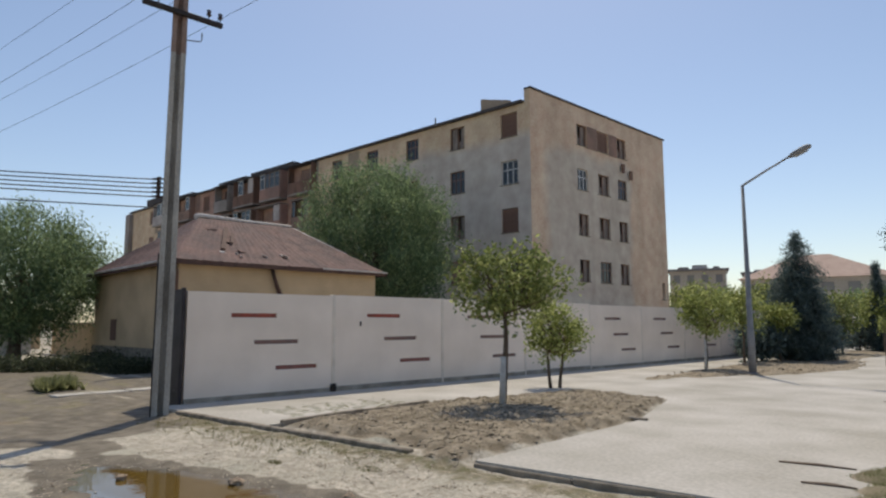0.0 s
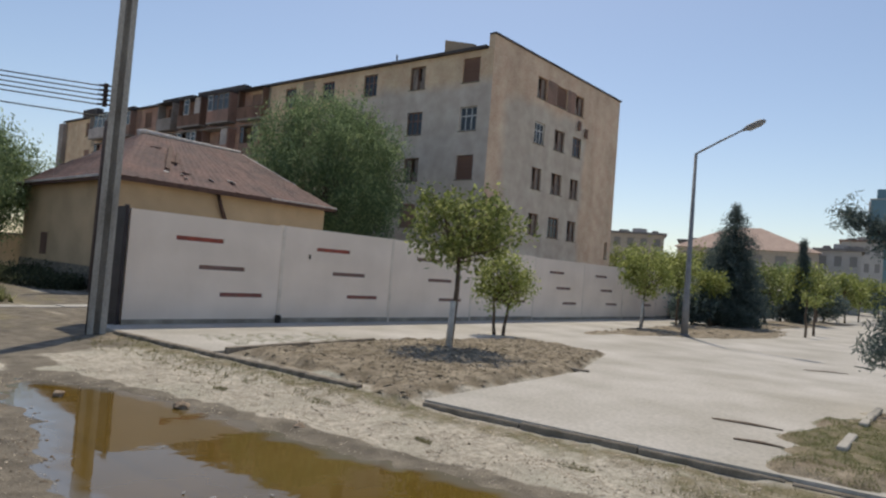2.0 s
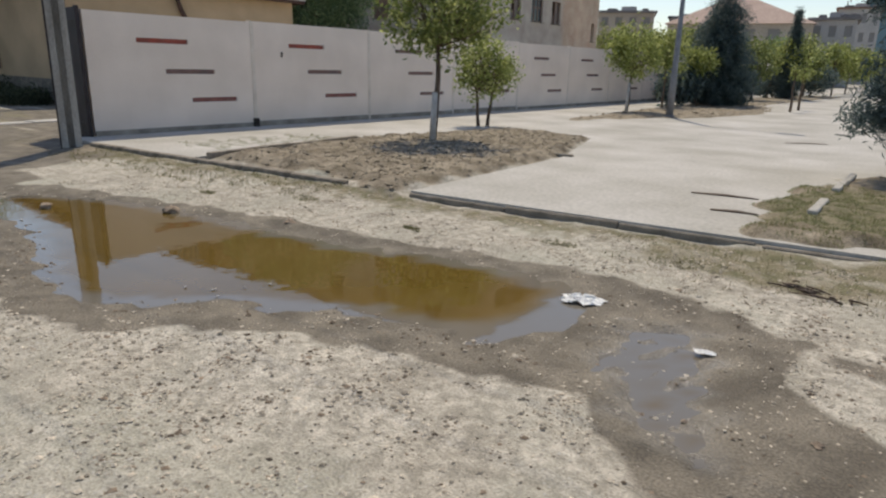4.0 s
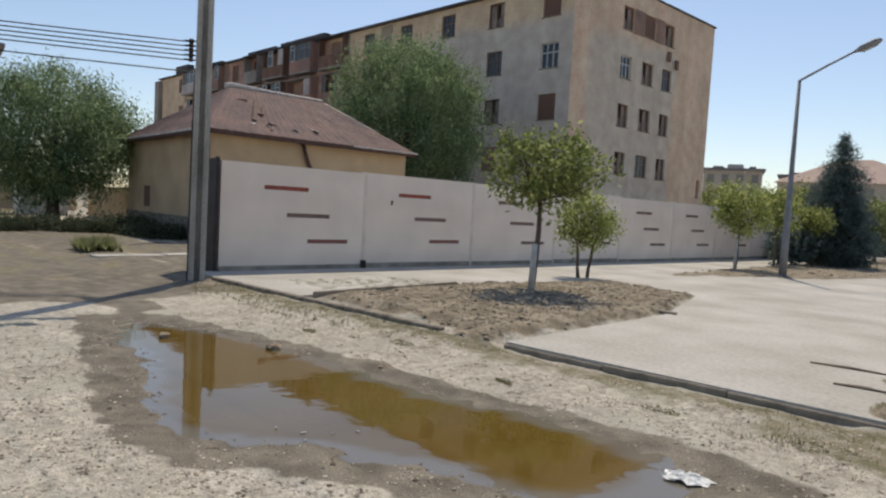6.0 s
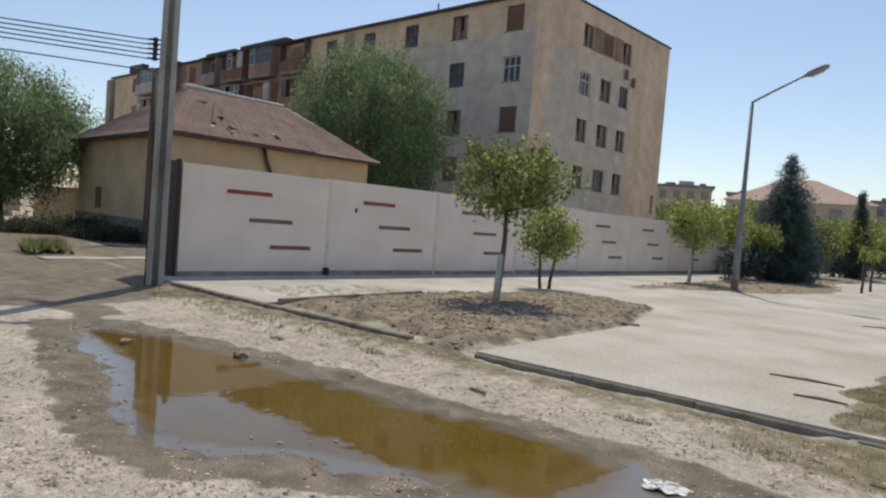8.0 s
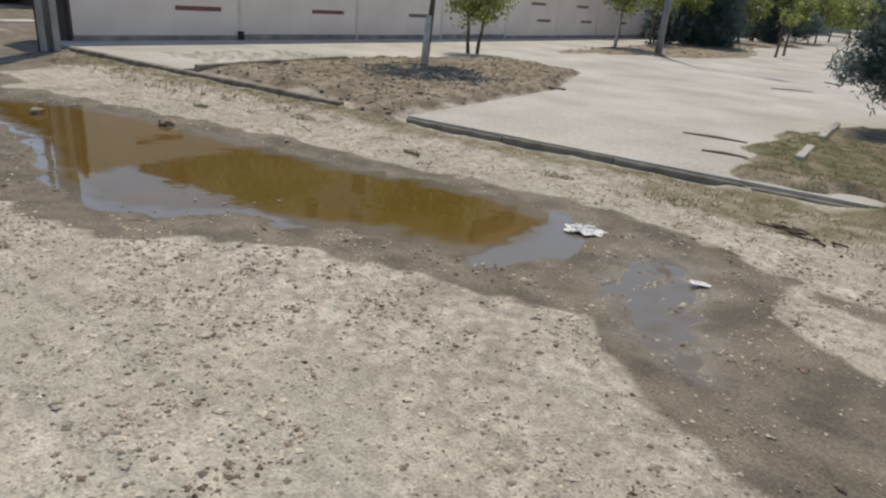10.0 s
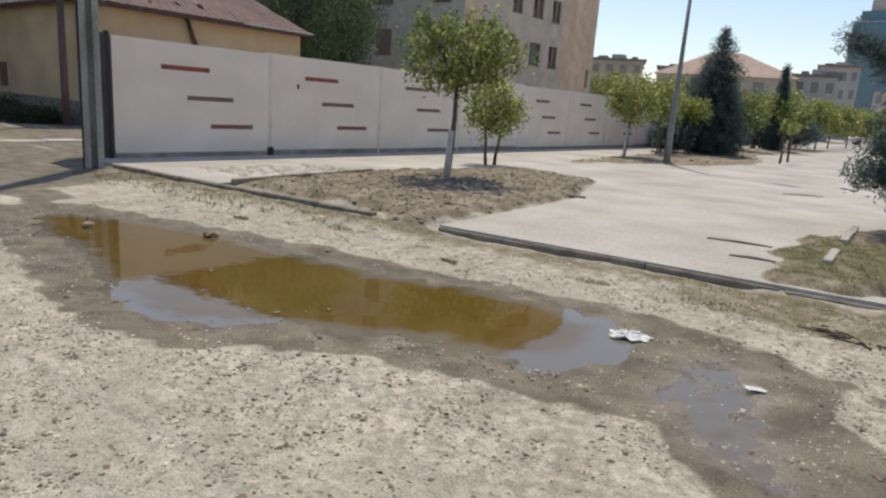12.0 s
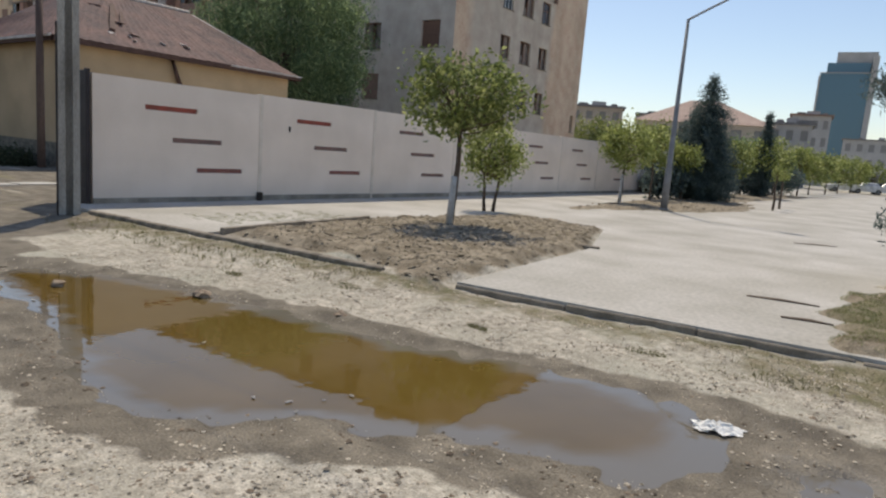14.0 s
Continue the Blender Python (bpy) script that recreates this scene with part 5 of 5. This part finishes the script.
N = 130000
xs, ys = rng.uniform(-9.5, 2.6, N), rng.uniform(-0.2, 6.6, N)
keep = (ys < front_y(xs) - 0.05) & (pip(xs, ys, PUDDLE) > -0.05) & ((pip(xs, ys, WET) > 0) | (rng.uniform(size=N) < 0.3)) & (rng.uniform(size=N) < 0.06 + 0.16 * smooth(2.6, 1.2, ys) + 0.45 * smooth(-0.2, 0.7, wobble(xs, ys, 1.5, 21)) + 0.5 * smooth(0.2, 0.8, wobble(xs, ys, 0.6, 25)))
xs, ys = xs[keep], ys[keep]
scatter("gravel", "small grey stones and gravel on dry earth", xs, ys, np.minimum(0.005 + rng.exponential(0.0038, len(xs)), 0.02), STONE, "gravel")
N = 42000
xs, ys = rng.uniform(-7.0, 2.2, N), rng.uniform(-0.2, 5.6, N)
keep = (ys < front_y(xs) - 0.1) & (pip(xs, ys, WET) > 0) & (rng.uniform(size=N) < 0.06 + 0.7 * smooth(0.3, 0.9, wobble(xs, ys, 0.6, 25)))
xs, ys = xs[keep], ys[keep]
scatter("gravel", "clusters of darker grey stones on dry earth", xs, ys, np.minimum(0.006 + rng.exponential(0.0045, len(xs)), 0.022), DARK_STONE, "gravel", 0.05)
N = 7000
xs, ys = rng.uniform(-8.5, 2.6, N), rng.uniform(-0.2, 6.4, N)
keep = (ys < front_y(xs) - 0.1) & (pip(xs, ys, PUDDLE) > 0.1) & ((pip(xs, ys, WET) > 0) | (rng.uniform(size=N) < 0.25)) & (rng.uniform(size=N) < 0.2 + 0.7 * smooth(-0.5, 0.6, wobble(xs, ys, 2.1, 23)))
xs, ys = xs[keep], ys[keep]
scatter("pebbles", "scattered grey pebbles half sunk in earth", xs, ys, np.minimum(0.009 + rng.exponential(0.005, len(xs)), 0.03), STONE, "gravel", 0.05)
N = 9000
xs, ys = rng.uniform(-8.5, 0.6, N), rng.uniform(1.3, 4.9, N)
sdp = pip(xs, ys, PUDDLE)
keep = (((sdp > -0.12) & (sdp < 0.28) & (ys < 3.2)) | (pip(xs, ys, WET) < 0) & (xs > -2.6) & (sdp > 0) & (rng.uniform(size=N) < 0.35)) & (wobble(xs, ys, 0.7, 31) > -0.1) & (rng.uniform(size=N) < 0.55)
xs, ys = xs[keep], ys[keep]
scatter("wet_gravel", "dark wet stones along the puddle shore", xs, ys, np.minimum(0.006 + rng.exponential(0.006, len(xs)), 0.035), DARK_STONE, "gravel")
N = 24000
xs, ys = rng.uniform(-4.0, 2.6, N), rng.uniform(0.2, 5.0, N)
keep = (pip(xs, ys, WET) < 0.15) & (pip(xs, ys, PUDDLE) > -0.05) & (pip(xs, ys, FILM) > -0.2) & (rng.uniform(size=N) < 0.02 + 0.3 * smooth(0.25, 0.9, wobble(xs, ys, 0.6, 33)))
xs, ys = xs[keep], ys[keep]
scatter("gravel", "dry stones clustered on wet mud", xs, ys, np.minimum(0.005 + rng.exponential(0.0035, len(xs)), 0.018), STONE, "gravel")
N = 6500
xs, ys = rng.uniform(-10.4, -5.4, N), rng.uniform(5.9, 14.4, N)
keep = pip(xs, ys, BED_NEAR) < -0.1
xs, ys = xs[keep], ys[keep]
scatter("soil_clods", "dry broken soil clods in the planting bed", xs, ys, np.minimum(0.010 + rng.exponential(0.011, len(xs)), 0.055), CLOD, "soil")
N = 900
xs, ys = rng.uniform(-11.3, -6.6, N), rng.uniform(17.6, 36, N)
keep = pip(xs, ys, BED_LAMP) < -0.15
scatter("soil_clods", "dry soil clods in the bed by the lamp", xs[keep], ys[keep], np.minimum(0.02 + rng.exponential(0.02, keep.sum()), 0.1), CLOD, "soil")


def grass(name, label, xs, ys, length, per=1, material=GRASS, z=None):
    n = len(xs)
    zs = ground_height(xs, ys) if z is None else np.full(n, z)
    a, tilt, h = rng.uniform(0, 6.28, n), rng.uniform(0.2, 1.1, n), length * rng.uniform(0.4, 1.2, n)
    d = np.stack([np.cos(a) * np.sin(tilt), np.sin(a) * np.sin(tilt), np.cos(tilt)], -1)
    s = np.stack([-np.sin(a), np.cos(a), 0 * a], -1) * 0.06 * length
    p = np.stack([xs, ys, zs], -1)
    v = np.stack([p - s, p + s, p + d * h[:, None]], 1).reshape(-1, 3)
    f = np.arange(3 * n).reshape(-1, 3)
    return tagged(raw(name, v, f.tolist(), material), label, "grass", kind="stuff")


def blades(poly, n, rag=0.3, seed=3.0):
    px = [p[0] for p in poly]
    py = [p[1] for p in poly]
    xs, ys = rng.uniform(min(px), max(px), n), rng.uniform(min(py), max(py), n)
    keep = (pip(xs, ys, poly) + rag * wobble(xs, ys, 0.8, seed) < 0) & (wobble(xs, ys, 0.5, seed + 1) > -0.25)
    return xs[keep], ys[keep]


grass("weeds", "low dry green weeds beside the platform kerb", *blades([(-1.9, 6.8), (-2.2, 8.6), (-1.7, 10.8), (-0.5, 10.4), (0.6, 8.4), (0.4, 7.0)], 45000), 0.042, material=WEED)
grass("weeds", "thin weeds along the kerb in dry earth", *blades([(-2.7, 5.7), (-1.0, 5.2), (1.0, 5.8), (3.0, 6.6), (3.0, 7.3), (-1.4, 6.65), (-2.7, 6.45)], 5000), 0.05)
grass("weeds", "sparse grass on dry earth by the kerb", *blades([(-12.4, 4.4), (-9.0, 4.7), (-6.2, 5.5), (-6.6, 6.0), (-12.4, 5.3)], 5000, 0.5), 0.07)
grass("weeds", "patch of dry grass growing on the pavement", *blades([(-11.9, 6.6), (-10.4, 6.4), (-10.5, 9.6), (-11.5, 9.3)], 9000, 0.5), 0.035, material=WEED, z=SLAB_TOP + 0.008)
grass("weeds", "bright green grass tuft near the house", *blades([(-20.6, 4.5), (-19.4, 4.5), (-19.4, 5.5), (-21.0, 5.5)], 4000, 0.3), 0.4, material=WEED)
grass("weeds", "sparse weeds in the planting bed", *blades(BED_NEAR, 2500, 0.3, 8.0), 0.06)
for k, (x, y, r) in enumerate(((-6.3, 5.15, 0.22), (-4.4, 5.0, 0.12), (-3.0, 5.6, 0.2), (-7.6, 4.6, 0.14), (-1.9, 5.75, 0.25), (0.3, 5.1, 0.18))):
    a_, q_ = rng.uniform(0, 6.28, 260), r * np.sqrt(rng.uniform(0, 1, 260))
    grass("weed_tuft", "small flat tuft of grass in dry earth", x + q_ * np.cos(a_), y + 0.5 * q_ * np.sin(a_), 0.045)
branch = thing("dry_branch", "bundle of dry brown twigs on the earth", "branch")
for k in range(26):
    a = np.array([-1.05 + 0.55 * k / 26, 5.75 - 0.2 * k / 26, -0.07]) + rng.normal(size=3) * (0.05, 0.035, 0.008)
    b = a + rng.normal(size=3) * (0.11, 0.04, 0.008)
    part("twig", tube(bmesh.new(), [tuple(a), tuple((a + b) / 2 + np.array([0, 0, 0.006])), tuple(b)], [0.007, 0.009, 0.004], 5), BARK, branch)
# flattened strips added to stand for dark stains in the concrete
for label, x0, y0, x1, y1 in (("dark stain line on the platform", -3.5, 17.0, -2.7, 17.5), ("dark irregular stain on the platform", -2.85, 8.85, -2.05, 9.0), ("dark irregular stain on the platform", -2.3, 7.9, -1.8, 8.0)):
    db = bmesh.new()
    tube(db, [(x0, y0, 0.0), ((x0 + x1) / 2, (y0 + y1) / 2 + 0.05, 0.0), (x1, y1, 0.0)], [0.04, 0.075, 0.03], 6)
    bmesh.ops.scale(db, vec=(1, 1, 0.16), verts=db.verts[:])
    bmesh.ops.translate(db, vec=(0, 0, 0.006), verts=db.verts[:])
    tagged(part("stain_strip", db, BARK), label, "debris", "debris strips")

# ---- parked cars ----


def car(label, x, y, turn, paint):
    c = thing("parked_car", label, "car", pose(x, y, 0.02, 0, 0, turn), "parked cars")
    prof = [(-2.1, 0.3), (-2.12, 0.62), (-1.9, 0.85), (-0.95, 0.95), (-0.35, 1.42), (0.95, 1.45), (1.6, 1.0), (2.05, 0.95), (2.12, 0.55), (2.1, 0.3)]
    bm = bmesh.new()
    sides = []
    for yy, k in ((-0.84, 0.9), (-0.6, 1.0), (0.6, 1.0), (0.84, 0.9)):
        sides.append([bm.verts.new((px, yy * (0.86 if pz > 1.1 else 1.0), pz * (k if pz > 1.1 else 1.0))) for px, pz in prof])
    for a, b in zip(sides, sides[1:]):
        for i in range(len(prof) - 1):
            bm.faces.new((a[i], a[i + 1], b[i + 1], b[i]))
    bm.faces.new(sides[0][::-1])
    bm.faces.new(sides[-1])
    part("body", bm, paint, c)
    part("windscreen", boxes((-0.86, -0.4, -0.55, 0.55, 1.0, 1.36)), GLASS, c, m=pose(-0.03, 0, 0.02, 0, 0, 0))
    part("rear_window", boxes((1.0, 1.5, -0.52, 0.52, 1.05, 1.34)), GLASS, c, m=pose(0.03, 0, 0))
    for s in (-1, 1):
        part("side_window", boxes((-0.5, 1.2, s * 0.735 - 0.02, s * 0.735 + 0.02, 1.0, 1.27)), GLASS, c)
        part("headlight", boxes((-2.14, -2.05, s * 0.6 - 0.14, s * 0.6 + 0.14, 0.62, 0.76)), LENS, c)
        for wx in (-1.3, 1.3):
            w = part("wheel", tube(bmesh.new(), [(wx, s * 0.68, 0.31), (wx, s * 0.87, 0.31)], [0.31, 0.31], 16), TYRE, c)
            part("rim", tube(bmesh.new(), [(wx, s * 0.86, 0.31), (wx, s * 0.885, 0.31)], [0.19, 0.17], 12), GALV, w)
    return c


car("dark car parked close to the white fence", -12.85, 36.6, 90, CARPAINT)
for k, (x, y, t) in enumerate(((-9.5, 96, 20), (-7.4, 98, 15), (-5.2, 100, 10), (-2.6, 103, 5))):
    car("white car parked far along the road", x, y, t, CARWHITE)

# ---- distance ----


def far_house(name, label, category, x, y, w, d, h, turn, wall_m, roof_h=0.0, roof_m=None, cols=6, rows=3, over=0.4, win_m=None):
    b = thing(name, label, category, pose(x, y, 0, 0, 0, turn), "distant buildings")
    holes_ = []
    for i in range(cols):
        for j in range(rows):
            cx, cz = w * (i + 0.5) / cols, h * (j + 0.5) / rows
            holes_.append((cx - w / cols * 0.24, cx + w / cols * 0.24, cz - h / rows * 0.24, cz + h / rows * 0.26))
    part("front_wall", wall_mesh(w, 0, h, 0.3, holes_), wall_m, b, m=pose(-w / 2, 0, 0))
    part("body", boxes((-w / 2, w / 2, 0.5, d, 0, h - 0.02), (-w / 2, -w / 2 + 0.3, 0.3, 0.5, 0, h - 0.02), (w / 2 - 0.3, w / 2, 0.3, 0.5, 0, h - 0.02)), wall_m, b)
    pane = {}
    for a, c, z0, z1 in holes_:
        k = (round(c - a, 3), round(z1 - z0, 3))
        if k not in pane:
            pane[k] = mesh_of("pane", boxes((0, c - a, 0.15, 0.2, 0, z1 - z0)), win_m or HAZED_GLASS)
        part("window", pane[k], GLASS, b, m=pose(a - w / 2, 0, z0))
    if roof_m:
        bm = bmesh.new()
        e = [bm.verts.new(p) for p in ((-w / 2 - over, -over, h), (w / 2 + over, -over, h), (w / 2 + over, d + over, h), (-w / 2 - over, d + over, h))]
        k = min(w, d) / 2
        if roof_h:
            r = [bm.verts.new((-w / 2 + k, d / 2, h + roof_h)), bm.verts.new((w / 2 - k + 0.01, d / 2, h + roof_h))]
            bm.faces.new((e[0], e[1], r[1], r[0]))
            bm.faces.new((e[2], e[3], r[0], r[1]))
            bm.faces.new((e[1], e[2], r[1]))
            bm.faces.new((e[3], e[0], r[0]))
            bm.faces.new(e[::-1])
        else:
            t = [bm.verts.new(v.co + Vector((0, 0, 0.35))) for v in e]
            bm.faces.new(t)
            bm.faces.new(e[::-1])
            for i in range(4):
                bm.faces.new((e[i], e[(i + 1) % 4], t[(i + 1) % 4], t[i]))
        part("roof", bm, roof_m, b)
        if not roof_h and h < 30:
            for q in range(3):
                tx, tw = w * (0.16 + 0.3 * q - 0.42), 0.5 + 0.35 * ((q + cols) % 3)
                part("roof_tank", boxes((tx - tw, tx + tw, d * 0.3, d * 0.3 + 1.4, h + 0.36, h + 0.36 + 0.5 + 0.3 * (q % 2)), (tx - tw * 0.8, tx + tw * 0.8, d * 0.33, d * 0.33 + 1.0, h + 0.86 + 0.3 * (q % 2), h + 0.95 + 0.3 * (q % 2))), (HAZED_EDGE, PALE)[q % 2], b)
    return b


def polar(az, d):
    return -d * math.sin(radians(az)), d * math.cos(radians(az))


for name, label, az, d, w, dep, h, wall_m, rh, roof_m, cols, rows in (
    ("far_apartment_block", "cream apartment block beyond the fence with flat roof", 24.6, 112, 8.5, 10, 10.2, CREAM, 0, HAZED_EDGE, 4, 4),
    ("far_apartment_block", "pale apartment block with dark roof edge", 18.8, 120, 10.0, 10, 10.0, PALE, 0, HAZED_EDGE, 4, 4),
    ("far_house", "cream house with broad orange tiled hip roof", 16.2, 100, 18.0, 14, 7.9, CREAM, 3.7, TILE_ROOF, 6, 3),
    ("far_house", "pale grey house with flat roof", 9.8, 105, 5.5, 9, 8.6, PALE, 0, HAZED_EDGE, 3, 3),
    ("far_apartment_block", "grey apartment block with brown top storey", 8.3, 150, 7.0, 10, 13.6, PALE, 0, BRICKWORK, 4, 4),
    ("far_apartment_block", "low pale building under the glass tower", 3.6, 230, 18.0, 12, 13.5, PALE, 0, HAZED_EDGE, 6, 3),
    ("far_apartment_block", "tan apartment block behind the large trees", 86.3, 75, 9.0, 9, 14.5, CREAM, 0, HAZED_EDGE, 3, 4),
):
    x, y = polar(az, d)
    far_house(name, label, "building", x, y, w, dep, h, az, wall_m, rh, roof_m, cols, rows)
x, y = polar(6.3, 320)
tower = far_house("glass_tower", "tall blue glass office tower with pale core", "tower", x - 0, y, 18.0, 16, 45.0, 6.3, BLUE_GLASS, 0, PALE, 7, 12, 0.3, BLUE_GLASS)
part("core", boxes((-4.0, 10.5, 3.0, 15.0, 0, 54.0)), PALE, tower, "pale concrete core")
part("crown_glass", boxes((-7.0, 8.5, 2.0, 14.0, 45.4, 49.5)), BLUE_GLASS, tower)
part("left_fin", boxes((-9.6, -8.9, -0.4, 16, 0, 44.0)), PALE, tower)
part("right_fin", boxes((8.9, 11.0, -0.4, 16, 0, 52.0)), PALE, tower)
# thin concrete path edge across the yard
path = thing("yard_path", "narrow pale concrete strip before the house yard", "path", pose(-18.2, 4.4, 0, 0, 0, 97), kind="structure")
for k in range(4):
    part("slab", box(bmesh.new(), 0.03 + 0.92 * k, 0.90 + 0.92 * k, -0.25, 0.25, -0.2, -0.035, 0.01), CONCRETE, path, m=pose(0, 0, 0.0, 0, 0.4 * (k % 2), 0))
# low walls left of the house
yw = thing("yard_wall", "low ochre plastered yard wall joined to the house", "wall")
part("wall", boxes((-46.0, -34.7, 10.6, 10.9, -0.1, 1.75)), OCHRE, yw)
part("coping", boxes((-46.0, -34.7, 10.55, 10.95, 1.754, 1.83)), KERB, yw)
bw = thing("boundary_wall", "long low ochre boundary wall behind the yard trees", "wall")
part("wall", boxes((-56.0, -55.6, -22.0, 12.0, -0.1, 2.3)), OCHRE, bw)
part("coping", boxes((-56.06, -55.54, -22.0, 12.0, 2.304, 2.4)), KERB, bw)
shed = thing("white_shed", "small white painted shed under the trees", "shed")
part("wall", boxes((-47.5, -45.0, 6.8, 9.3, -0.1, 2.2)), WHITEFRAME, shed)
part("roof", boxes((-47.7, -44.8, 6.6, 9.5, 2.204, 2.32)), PALE, shed)
